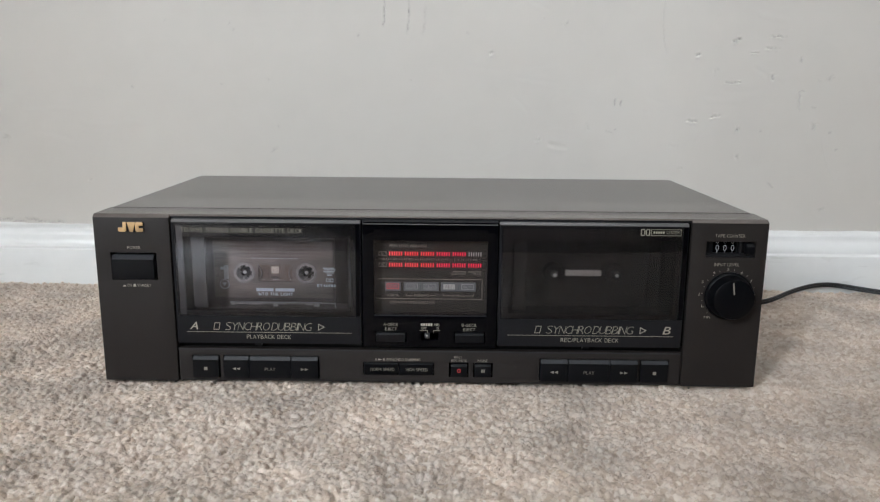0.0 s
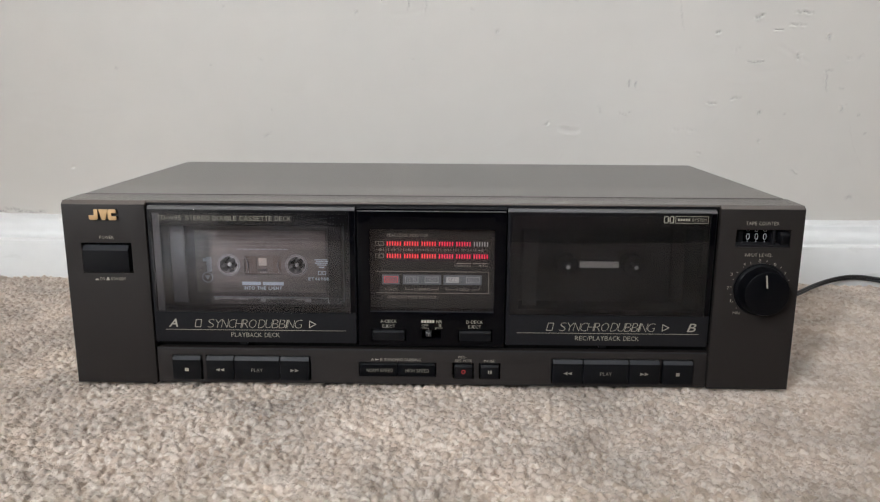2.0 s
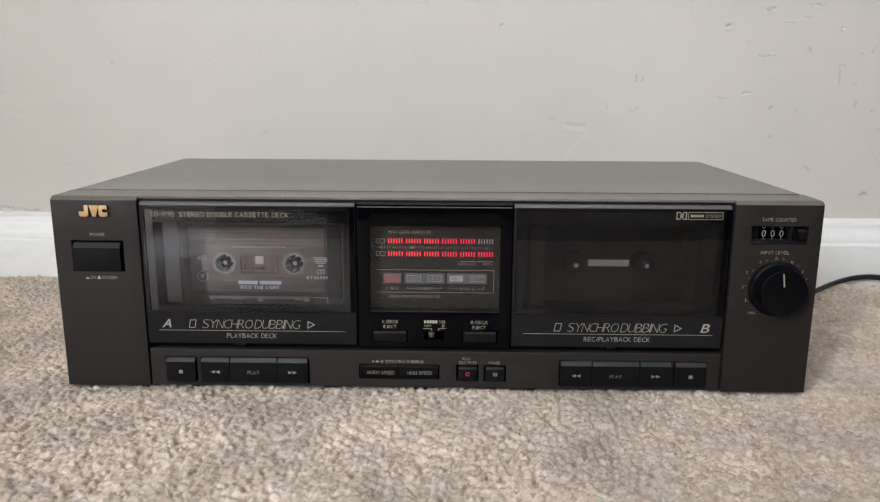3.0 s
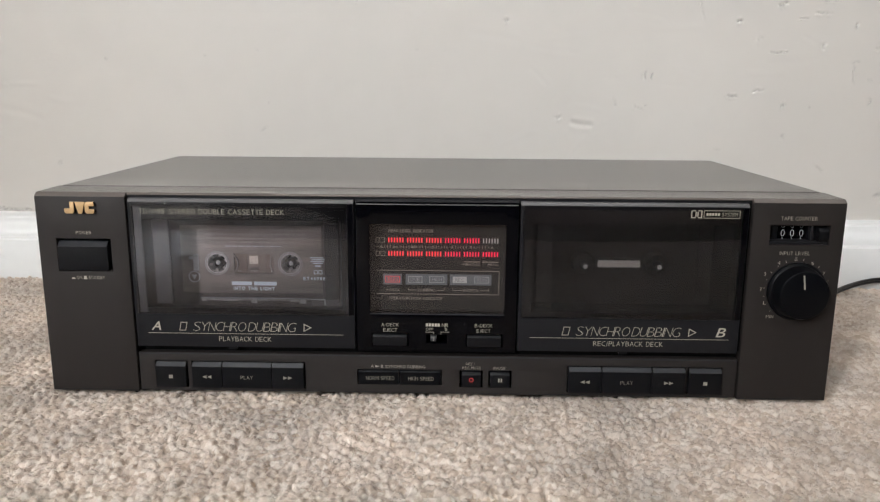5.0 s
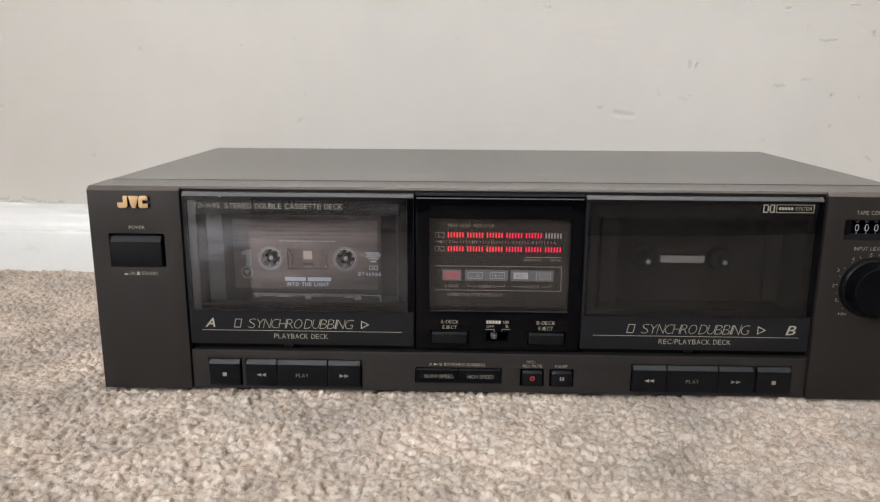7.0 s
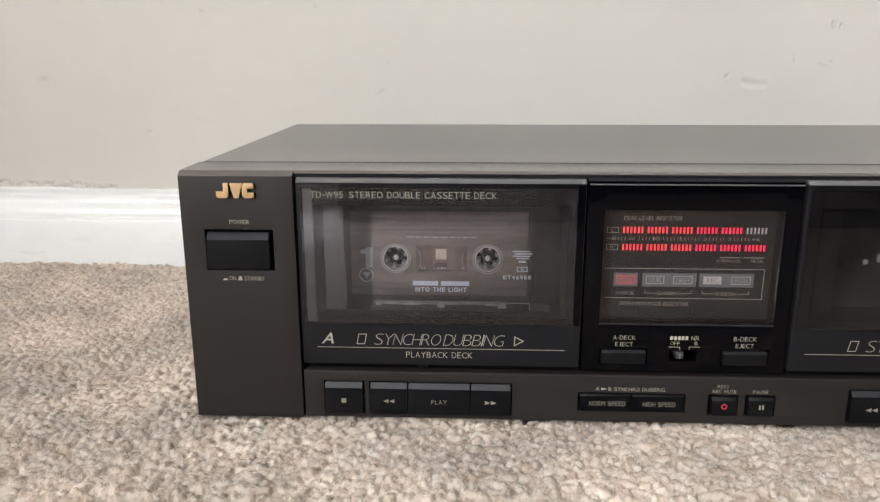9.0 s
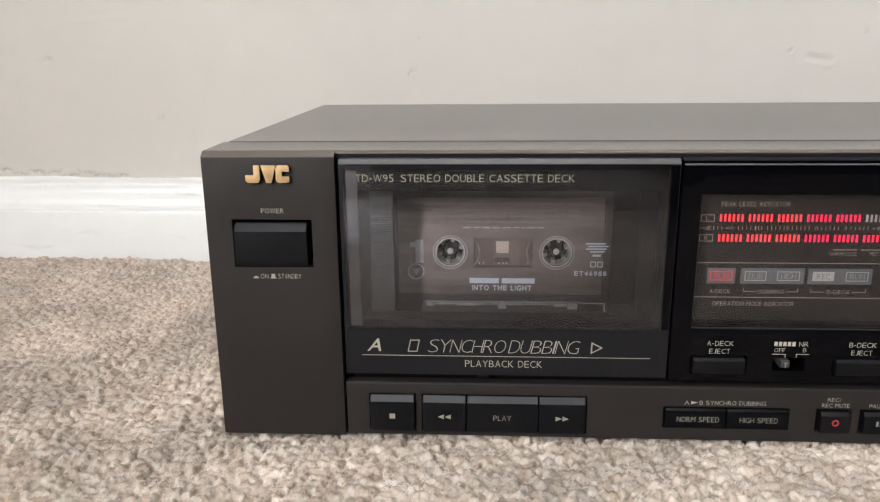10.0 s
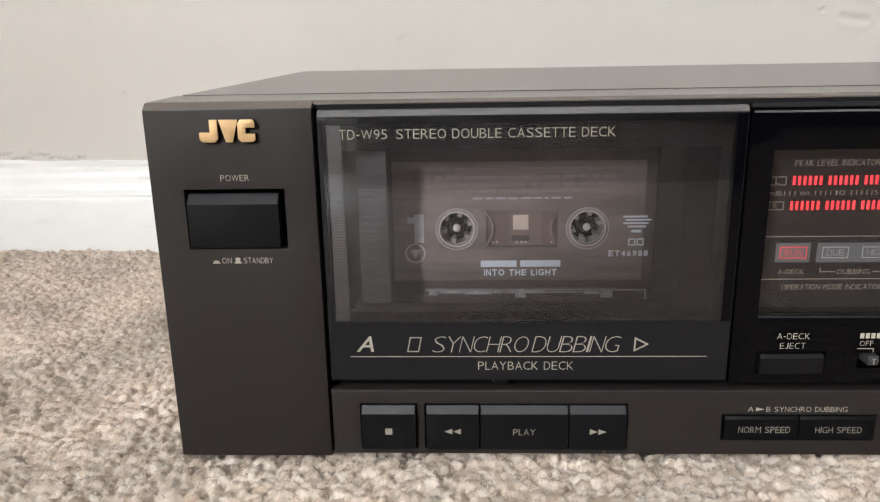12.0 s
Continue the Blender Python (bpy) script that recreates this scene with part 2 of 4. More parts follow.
def boxes(*rows):
    bm = bmesh.new()
    for r in rows:
        box(bm, *r)
    return bm


def soften(bm, width, angle=40):
    """Bevel every edge sharper than angle by width millimetres."""
    bm.normal_update()
    sharp = [e for e in bm.edges if len(e.link_faces) == 2 and e.calc_face_angle(0) > radians(angle)]
    bmesh.ops.bevel(bm, geom=sharp, offset=width * K, segments=2, profile=0.6, affect="EDGES", clamp_overlap=True)
    return bm


def part(name, bm, mat, parent=None, label="", smooth=35):
    me = bpy.data.meshes.new(name)
    bmesh.ops.recalc_face_normals(bm, faces=bm.faces)
    bm.to_mesh(me)
    bm.free()
    me.materials.append(mat)
    if smooth:
        me.polygons.foreach_set("use_smooth", [True] * len(me.polygons))
        me.set_sharp_from_angle(angle=radians(smooth))
    ob = new(name, me)
    ob.parent = parent
    return tagged(ob, label)


def plate(x0, x1, z0, z1, y0, y1, holes=()):
    """An upright plate between depths y0 (front) and y1 with rectangular holes through it."""
    xs = sorted({x0, x1, *[h[0] for h in holes], *[h[1] for h in holes]})
    zs = sorted({z0, z1, *[h[2] for h in holes], *[h[3] for h in holes]})

    def solid(i, j):
        if not (0 <= i < len(xs) - 1 and 0 <= j < len(zs) - 1):
            return False
        cx, cz = (xs[i] + xs[i + 1]) / 2, (zs[j] + zs[j + 1]) / 2
        return not any(h[0] < cx < h[1] and h[2] < cz < h[3] for h in holes)

    bm, made = bmesh.new(), {}

    def v(i, j, y):
        if (i, j, y) not in made:
            made[i, j, y] = bm.verts.new((xs[i] * K, y * K, zs[j] * K))
        return made[i, j, y]

    for i in range(len(xs) - 1):
        for j in range(len(zs) - 1):
            if not solid(i, j):
                continue
            bm.faces.new((v(i, j, y0), v(i + 1, j, y0), v(i + 1, j + 1, y0), v(i, j + 1, y0)))
            bm.faces.new((v(i, j, y1), v(i, j + 1, y1), v(i + 1, j + 1, y1), v(i + 1, j, y1)))
            for di, dj, a, b in ((-1, 0, (0, 0), (0, 1)), (1, 0, (1, 1), (1, 0)), (0, -1, (1, 0), (0, 0)), (0, 1, (0, 1), (1, 1))):
                if not solid(i + di, j + dj):
                    p, q = (i + a[0], j + a[1]), (i + b[0], j + b[1])
                    bm.faces.new((v(*p, y0), v(*q, y0), v(*q, y1), v(*p, y1)))
    return bm


def prism(outline, y0, y1):
    """A shape drawn in x, z and pushed from depth y0 (front) to y1."""
    bm = bmesh.new()
    a = [bm.verts.new((x * K, y0 * K, z * K)) for x, z in outline]
    b = [bm.verts.new((x * K, y1 * K, z * K)) for x, z in outline]
    bm.faces.new(a)
    bm.faces.new(b[::-1])
    for i in range(len(a)):
        j = (i + 1) % len(a)
        bm.faces.new((a[i], b[i], b[j], a[j]))
    return bm


def profile(points, x0, x1):
    """A section drawn in y, z and drawn out along x."""
    bm = bmesh.new()
    a = [bm.verts.new((x0 * K, y * K, z * K)) for y, z in points]
    b = [bm.verts.new((x1 * K, y * K, z * K)) for y, z in points]
    bm.faces.new(a)
    bm.faces.new(b[::-1])
    for i in range(len(a)):
        j = (i + 1) % len(a)
        bm.faces.new((a[i], b[i], b[j], a[j]))
    return bm


def turned(rings, cx, cz, n=48, bm=None):
    """A turned body on an axis along y: rings of (depth y, radius); closed at both ends."""
    bm = bm or bmesh.new()
    loops = []
    for y, r in rings:
        loops.append([bm.verts.new(((cx + r * math.cos(2 * math.pi * k / n)) * K, y * K, (cz + r * math.sin(2 * math.pi * k / n)) * K)) for k in range(n)])
    for a, b in zip(loops, loops[1:]):
        for k in range(n):
            bm.faces.new((a[k], a[(k + 1) % n], b[(k + 1) % n], b[k]))
    bm.faces.new(loops[0])
    bm.faces.new(loops[-1][::-1])
    return bm


def ring(cx, cz, r0, r1, y0, y1, n=40, bm=None):
    """A flat washer from radius r0 to r1."""
    bm = bm or bmesh.new()
    loops = [[bm.verts.new(((cx + r * math.cos(2 * math.pi * k / n)) * K, y * K, (cz + r * math.sin(2 * math.pi * k / n)) * K)) for k in range(n)]
             for r, y in ((r0, y0), (r1, y0), (r1, y1), (r0, y1))]
    for a, b in zip(loops, loops[1:] + loops[:1]):
        for k in range(n):
            bm.faces.new((a[k], a[(k + 1) % n], b[(k + 1) % n], b[k]))
    return bm


# ink widths of a wide grotesque, in cap heights
GLYPH = dict(A=0.93, B=0.84, C=0.93, D=0.88, E=0.78, F=0.72, G=0.98, H=0.88, I=0.14, J=0.62, K=0.92, L=0.68, M=1.06, N=0.88, O=1.02, P=0.80, R=0.88, S=0.86,
             T=0.84, U=0.86, V=0.92, W=1.32, Y=0.94, r=0.36, d=0.70, o=0.74)
GLYPH.update({"-": 0.42, "/": 0.42, "+": 0.72, "1": 0.22})
GLYPHS = {}


def glyph(ch, thin):
    """Outline of one character, scaled to a unit box, and its faces."""
    if (ch, thin) not in GLYPHS:
        cu = bpy.data.curves.new("words", "FONT")
        cu.body, cu.size, cu.offset, cu.resolution_u = ch, 1.0, thin, 3
        tmp = new("words", cu)
        me = bpy.data.meshes.new_from_object(tmp.evaluated_get(bpy.context.evaluated_depsgraph_get()))
        bpy.data.objects.remove(tmp)
        bpy.data.curves.remove(cu)
        co = np.array([v.co[:2] for v in me.vertices])
        GLYPHS[ch, thin] = ((co - co.min(0)) / (co.max(0) - co.min(0)), [list(p.vertices) for p in me.polygons])
        bpy.data.meshes.remove(me)
    return GLYPHS[ch, thin]


def lettering(text, x0, x1, z0, z1, y, parent, mat, shear=0.0, thin=-0.013, name="lettering", label="", gap=0.20):
    """Printed words that fill a box in x and z at depth y, letter by letter."""
    high, verts, faces, pen = z1 - z0, [], [], 0.0
    for ch in text:
        if ch == " ":
            pen += 0.60
            continue
        wide = GLYPH.get(ch, 0.70)
        co, polys = glyph(ch, thin)
        low, top = {"-": (0.36, 0.48), "+": (0.14, 0.82), "r": (0.0, 0.72), "o": (0.12, 0.82)}.get(ch, (0.0, 1.0))
        up = low + co[:, 1] * (top - low)
        faces += [[len(verts) + k for k in p] for p in polys]
        verts += [(pen + u * wide + shear * v, v) for u, v in zip(co[:, 0], up)]
        pen += wide + gap
    V = np.array(verts)
    lo, hi = V[:, 0].min(), V[:, 0].max()
    me = bpy.data.meshes.new(name)
    me.from_pydata([((x0 + (a - lo) / (hi - lo) * (x1 - x0)) * K, y * K, (z0 + b * high) * K) for a, b in V], [], faces)
    me.materials.append(mat)
    ob = new(name, me)
    ob.parent = parent
    return tagged(ob, label)


def print_bars(rows, y, parent, mat, name="print", label="", thick=0.06):
    """Flat printed marks: rows of x0, x1, z0, z1."""
    return part(name, boxes(*[(a, b, y, y + thick, c, d) for a, b, c, d in rows]), mat, parent, label, smooth=0)


def outline_bars(x0, x1, z0, z1, w):
    return [(x0, x1, z0, z0 + w), (x0, x1, z1 - w, z1), (x0, x0 + w, z0 + w, z1 - w), (x1 - w, x1, z0 + w, z1 - w)]


# ---- the room ----
def slab(name, x0, x1, y0, y1, z0, z1, mat, label, category):
    bm = bmesh.new()
    box(bm, x0 / K, x1 / K, y0 / K, y1 / K, z0 / K, z1 / K)
    return tagged(part(name, bm, mat, None, smooth=0), label, category, kind="structure")


L, R, FRONT, HIGH = ROOM
T = 0.12
bm = boxes(*[(1000 * (L - REVEAL), 1000 * L, 1000 * a, 1000 * b, 1000 * c, 1000 * d) for a, b, c, d in
             ((FRONT - T, WIN_W[0], -0.02, HIGH), (WIN_W[1], WALL_Y + T, -0.02, HIGH), (WIN_W[0], WIN_W[1], -0.02, WIN_W[2]), (WIN_W[0], WIN_W[1], WIN_W[3], HIGH))])
tagged(part("wall_west", bm, wall_paint, None, smooth=0), "plain cream painted room wall with a window opening", "wall", kind="structure")
slab("wall_east", R, R + T, FRONT - T, WALL_Y + T, -0.02, HIGH, unseen_dark_paint, "plain unseen room wall, kept dark brown to dim reflections", "wall")
slab("ceiling", L, R, FRONT, WALL_Y, HIGH, HIGH + T, ceiling_paint, "plain white painted ceiling", "ceiling")
# unseen wall added to block window light and darken what the panes mirror
slab("wall_low", BLOCK_X, R, BLOCK_Y - T, BLOCK_Y, -0.02, BLOCK_H, unseen_dark_paint, "unseen dark low wall added to block light", "wall")
slab("wall_south", L, R, FRONT - T, FRONT, -0.02, HIGH, unseen_dark_paint, "plain unseen room wall, kept dark brown to dim reflections", "wall")

DENTS = []


def dent(x, z, length, angle, width, depth):
    """A knock or scratch in the wall: place in metres, length, width and depth in millimetres."""
    DENTS.append((x, z, length, radians(angle), width, depth))


dent(0.296, 0.250, 8.1, 15, 1.6, .8)
dent(0.337, 0.254, 17.4, -3, 1.2, .5)
dent(0.332, 0.243, 13.9, 0, 1.2, .5)
dent(0.259, 0.236, 4.6, 20, 1.6, .6)
dent(0.362, 0.232, 4.6, 60, 1.6, .6)
dent(0.335, 0.215, 5.8, 70, 2, .5)
dent(0.296, 0.209, 15.1, 0, .9, .6)
dent(0.179, 0.189, 7.0, 85, .9, .5)
dent(0.185, 0.188, 5.8, 85, .9, .5)
dent(0.364, 0.191, 17.4, 95, 1, .45)
dent(0.365, 0.202, 7.0, 5, 1.2, .5)
dent(0.153, 0.165, 8.1, -70, 1.5, .3)
dent(0.175, 0.160, 9.3, -20, 1.3, .4)
dent(0.181, 0.162, 2.9, 20, 1.2, .4)
dent(0.257, 0.171, 11.6, -5, 1.3, .5)
dent(0.281, 0.176, 10.4, 10, 1.4, .4)
dent(0.304, 0.163, 4.6, 10, 1.8, .7)
dent(0.103, 0.151, 4.6, 30, 1.6, .5)
dent(0.124, 0.145, 19.7, -8, 3, .32)
dent(0.328, 0.162, 2.9, 0, 1.2, .4)
dent(0.381, 0.167, 8.1, 90, 2, .5)
dent(0.398, 0.161, 3.5, 0, 1.8, .5)
dent(0.406, 0.144, 4.1, 45, 1.2, .5)
dent(0.306, 0.136, 5.2, 80, 2, .4)
dent(0.248, 0.124, 5.8, 0, 1.2, .4)
dent(0.343, 0.107, 8.7, -35, 1, .35)
dent(0.398, 0.130, 53.4, -67, .8, .15)
dent(0.398, 0.083, 8.1, 0, 2, .5)
dent(-0.165, 0.139, 8.1, 35, 1.4, .5)
dent(-0.160, 0.162, 2.9, 0, 1.5, .45)
dent(-0.169, 0.209, 5.8, -50, 1.2, .25)
dent(-0.206, 0.263, 2.9, 0, 1.6, .35)
dent(-0.202, 0.256, 2.3, 0, 1.4, .3)
dent(-0.306, 0.201, 3.5, -20, 1.5, .5)
dent(-0.270, 0.265, 2.9, 0, 1.4, .3)
dent(-0.216, 0.204, 2.9, 0, 1.3, .3)
dent(-0.078, 0.252, 2.9, 0, 1.5, .45)
dent(0.030, 0.255, 2.3, 0, 1.4, .4)
dent(0.054, 0.235, 3.5, 30, 1.7, .5)
dent(-0.026, 0.210, 2.9, 0, 1.4, .25)
dent(0.104, 0.269, 3.5, 10, 1.2, .3)
dent(0.127, 0.265, 5.2, 60, 1.4, .4)
dent(-0.052, 0.274, 26.7, 88, .9, .5)
dent(-0.028, 0.271, 34.8, 87, .9, .4)
dent(-0.012, 0.267, 32.5, 86, 1.2, .25)
dent(0.223, 0.264, 52.2, -86, .9, .25)
dent(0.379, 0.186, 4.6, 10, 1.6, .4)
dent(0.393, 0.215, 8.1, 20, 1.8, .3)
dent(0.278, 0.221, 7.0, 40, 2, .2)
dent(0.382, 0.213, 5.2, 0, 1.6, .3)
dent(-0.437, 0.149, 3.5, 0, 2, .3)
dent(0.315, 0.238, 9.3, 3, .8, .3)
dent(0.235, 0.146, 23.2, -3, 2, .12)
for k in range(9):
    dent(-0.50 + 0.013 * k, 0.0655 - 0.0004 * k + 0.0012 * math.sin(2.3 * k), 15, 8 * math.sin(1.7 * k) - 3, 1.3, 0.9)
trowel = random.Random(12)
for k in range(90):
    # faint ridges and drags left in the plaster
    dent(trowel.uniform(-0.55, 0.55), trowel.uniform(0.10, 0.33), trowel.uniform(12, 45), trowel.gauss(8, 25), trowel.uniform(1.5, 4.0), trowel.choice((-1, 1)) * trowel.uniform(0.02, 0.055))
dent(-0.441, 0.149, 4, 80, 3.5, 0.35)
dent(-0.357, 0.106, 4, 0, 2, 0.35)


def north_wall():
    """The wall behind the subject: finely gridded where its knocks and scratches show."""
    x0, x1, z0, z1, step = -0.60, 0.62, 0.045, 0.35, 0.00105
    nx, nz = int((x1 - x0) / step), int((z1 - z0) / step)
    X, Z = np.meshgrid(np.linspace(x0, x1, nx), np.linspace(z0, z1, nz))
    D, S = np.zeros_like(X), np.zeros_like(X)
    rnd = random.Random(5)
    for x, z, length, a, w, d in DENTS:
        hw, hl = max(w, 0.8) * 0.75 * K, max(length * 0.5, 1.0) * K
        near = (abs(X - x) < hl + 6 * hw) & (abs(Z - z) < hl + 6 * hw)
        dx, dz = X[near] - x, Z[near] - z
        bend = rnd.uniform(-0.12, 0.12)
        u = dx * math.cos(a) + dz * math.sin(a)
        v = -dx * math.sin(a) + dz * math.cos(a) + bend * u * u / hl
        along = np.clip((np.abs(u) - hl * 0.7) / (hl * 0.45), 0, 1)
        wave = np.clip(0.45 + 0.6 * np.sin(u * 1500 + 40 * x + 1.5 * np.sin(u * 700)) * np.cos(v * 900 + 60 * z) + 0.3 * np.sin(u * 420 + z * 300), 0, 1.1)
        broad = hl > 0.009 and w > 2
        if not broad:
            v = v + 0.45 * hw * np.sin(u * 900 + x * 200)
        pit = np.exp(-(v / hw) ** 2)
        rim = np.exp(-((np.abs(v) - 1.9 * hw) / hw) ** 2)
        if broad or w < 1.1 and hl < 0.006:
            wave = np.ones_like(u)
        D[near] += d * K * 2.4 * (1 - along ** 2) * wave * (pit - 0.35 * rim)
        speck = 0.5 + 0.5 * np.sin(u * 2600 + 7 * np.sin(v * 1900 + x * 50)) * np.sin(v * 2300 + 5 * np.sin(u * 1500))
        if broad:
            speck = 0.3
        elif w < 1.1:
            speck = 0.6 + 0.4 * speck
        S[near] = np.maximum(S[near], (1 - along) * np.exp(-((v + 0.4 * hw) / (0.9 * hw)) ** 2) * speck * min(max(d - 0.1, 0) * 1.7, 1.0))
    # slow waviness of hand-finished plaster
    D += 0.00035 * np.sin(X * 23 + 1.3 * np.sin(Z * 31)) * np.sin(Z * 19 + 2.0 * np.sin(X * 13))
    fade = np.minimum.reduce([X - x0, x1 - X, Z - z0, z1 - Z])
    D *= np.clip(fade / 0.03, 0, 1)
    V = np.stack([X, WALL_Y + D, Z], -1).reshape(-1, 3)
    i = np.arange(nx * nz).reshape(nz, nx)
    Q = np.stack([i[:-1, :-1], i[:-1, 1:], i[1:, 1:], i[1:, :-1]], -1).reshape(-1, 4)
    verts, quads = [V], [Q]
    base = len(V)
    # the rest of the wall round that field, and its back
    outer = [(L, -0.02, x0, HIGH), (x1, -0.02, R, HIGH), (x0, -0.02, x1, z0), (x0, z1, x1, HIGH)]
    for a, b, c, d in outer:
        verts.append(np.array([(a, WALL_Y, b), (c, WALL_Y, b), (c, WALL_Y, d), (a, WALL_Y, d)]))
        quads.append(np.arange(4)[None] + base)
        base += 4
    Y = WALL_Y + T
    verts.append(np.array([(L, WALL_Y, -0.02), (R, WALL_Y, -0.02), (R, WALL_Y, HIGH), (L, WALL_Y, HIGH), (L, Y, -0.02), (R, Y, -0.02), (R, Y, HIGH), (L, Y, HIGH)]))
    quads.append(np.array([(5, 4, 7, 6), (0, 4, 5, 1), (2, 6, 7, 3), (1, 5, 6, 2), (0, 3, 7, 4)]) + base)
    V, Q = np.concatenate(verts), np.concatenate(quads)
    me = bpy.data.meshes.new("wall_north")
    me.from_pydata(V.tolist(), [], Q.tolist())
    me.polygons.foreach_set("use_smooth", [True] * len(me.polygons))
    me.set_sharp_from_angle(angle=radians(50))
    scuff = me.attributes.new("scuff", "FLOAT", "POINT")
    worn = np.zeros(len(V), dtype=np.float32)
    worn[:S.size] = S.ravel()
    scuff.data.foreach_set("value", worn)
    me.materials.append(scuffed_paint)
    return tagged(new("wall_north", me), "cream painted plaster wall with dents and scuffs", "wall", kind="structure")


north_wall()


def baseboard():
    y = WALL_Y / K
    pts = [(y, -12), (y - 21, -12), (y - 21, 36), (y - 20.7, 36.9), (y - 19.9, 37.6), (y - 17.4, 38.5), (y - 16.9, 39.3), (y - 16.9, 41), (y - 16.2, 44), (y - 14.6, 47),
           (y - 12.4, 49.5), (y - 11.4, 51.2), (y - 11.1, 53.0), (y - 10.9, 55.4), (y - 10.2, 56.6), (y - 8.9, 57.3), (y - 5.0, 58.3), (y, 58.6)]
    bm = profile(pts, L / K, R / K)
    return tagged(part("baseboard", bm, trim_paint, None, smooth=25), "white painted moulded skirting board along the wall", "baseboard", kind="structure")


baseboard()


def caulk_line():
    """The uneven edge of white paint and filler where skirting and wall meet."""
    rnd, bm = random.Random(21), bmesh.new()
    rows, x, rise = [], -0.62, 0.8
    while x < 0.64:
        rise = min(max(rise + rnd.gauss(0, 0.22), 0.2), 1.9)
        out = 2.2 + 0.5 * math.sin(x * 60) + rnd.uniform(-0.3, 0.3)
        y = WALL_Y / K
        rows.append([bm.verts.new((x, v[0] * K, v[1] * K)) for v in ((y - 4.6 - out, 57.6), (y - 2.4 - out * 0.5, 58.75), (y - 0.9, 59.1 + rise * 0.5), (y - 0.35, 59.3 + rise), (y + 0.6, 59.0 + rise))])
        x += rnd.uniform(0.0025, 0.006)
    for a, b in zip(rows, rows[1:]):
        for k in range(4):
            bm.faces.new((a[k], b[k], b[k + 1], a[k + 1]))
    return tagged(part("trim", bm, trim_paint, None, smooth=60), "uneven white paint and filler line along the skirting top", "trim", kind="structure")


caulk_line()

# ---- the tape deck ----
deck = new("cassette_deck")
deck.location = (0, 0.45, 0)
tagged(deck, "dark grey double cassette deck with red level meters, standing on carpet", "cassette deck")
W2 = 217.0

# shell: sheet-metal cover, base, back, feet
bm = profile([(26.9, 114.8), (26.9, 116.58), (209.5, 119.5), (211, 118.7), (211, 116.9), (209.5, 117.3)], -215.0, 215.0)
for x0, x1 in ((-215.0, -213.7), (213.7, 215.0)):
    side = profile([(26.9, 5), (211, 5), (211, 116.9), (209.5, 117.3), (26.9, 114.8)], x0, x1)
    side.to_mesh(scratch := bpy.data.meshes.new("scratch"))
    bm.from_mesh(scratch)
    bpy.data.meshes.remove(scratch)
    side.free()
box(bm, -213.7, 213.7, 209.5, 211, 5, 116.9)
box(bm, -213.7, 213.7, 27.5, 209.5, 5, 6.2)
bmesh.ops.remove_doubles(bm, verts=bm.verts, dist=0.00005)
part("cover", bm, cover_paint, deck, "painted dark grey sheet-metal top cover")
for fx in (-180, 180):
    for fy in (38, 180):
        part("foot", turned([(0, 14), (1, 15), (14, 13)], 0, 0, 24), rubber, deck, "round rubber foot")
        ob = deck.children[-1]
        ob.matrix_local = pose(fx * K, fy * K, 5.2 * K, -90)

# top trim with its sloping front edge
bm = bmesh.new()
END_BEVEL = ((0.2, 113.9), (2.4, 115.7), (3.7, 115.74), (3.7, 112.9), (0.2, 112.9))
for x0, x1, section in ((-W2, W2, ((2.8, 115.0), (3.5, 115.8), (26.7, 116.4), (26.7, 114.5), (2.8, 114.5))),
                        (-W2 + 0.02, -168, END_BEVEL), (168.2, W2 - 0.02, END_BEVEL)):
    strip = profile(section, x0, x1)
    soften(strip, 0.22, 60)
    strip.to_mesh(scratch := bpy.data.meshes.new("scratch"))
    bm.from_mesh(scratch)
    bpy.data.meshes.remove(scratch)
    strip.free()
top_trim = part("top_trim", bm, trim_plastic, deck)

part("shadow_gap", boxes((-167.9, 168.1, 3.3, 8.0, 112.9, 114.48)), door_plastic, top_trim, smooth=0)

# end panels
bm = plate(-W2, -168, 3, 113.7, 0, 27, [(-207.2, -177.4, 72.4, 90.6)])
soften(bm, 0.35)
left_panel = part("end_panel", bm, panel_paint, deck, "dark grey front end panel with gold badge")
bm = plate(168.2, W2, 3, 113.7, 0, 27, [(178, 209.6, 91.2, 101.8)])
soften(bm, 0.35)
right_panel = part("end_panel", bm, panel_paint, deck, "dark grey front end panel with knob and counter")
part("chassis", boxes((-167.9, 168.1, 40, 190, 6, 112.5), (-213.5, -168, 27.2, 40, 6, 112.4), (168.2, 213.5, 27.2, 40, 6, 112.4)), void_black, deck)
# black sheets behind the openings stand in for the shade inside
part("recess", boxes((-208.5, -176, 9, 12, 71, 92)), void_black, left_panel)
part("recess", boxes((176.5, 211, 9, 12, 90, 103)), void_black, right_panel)

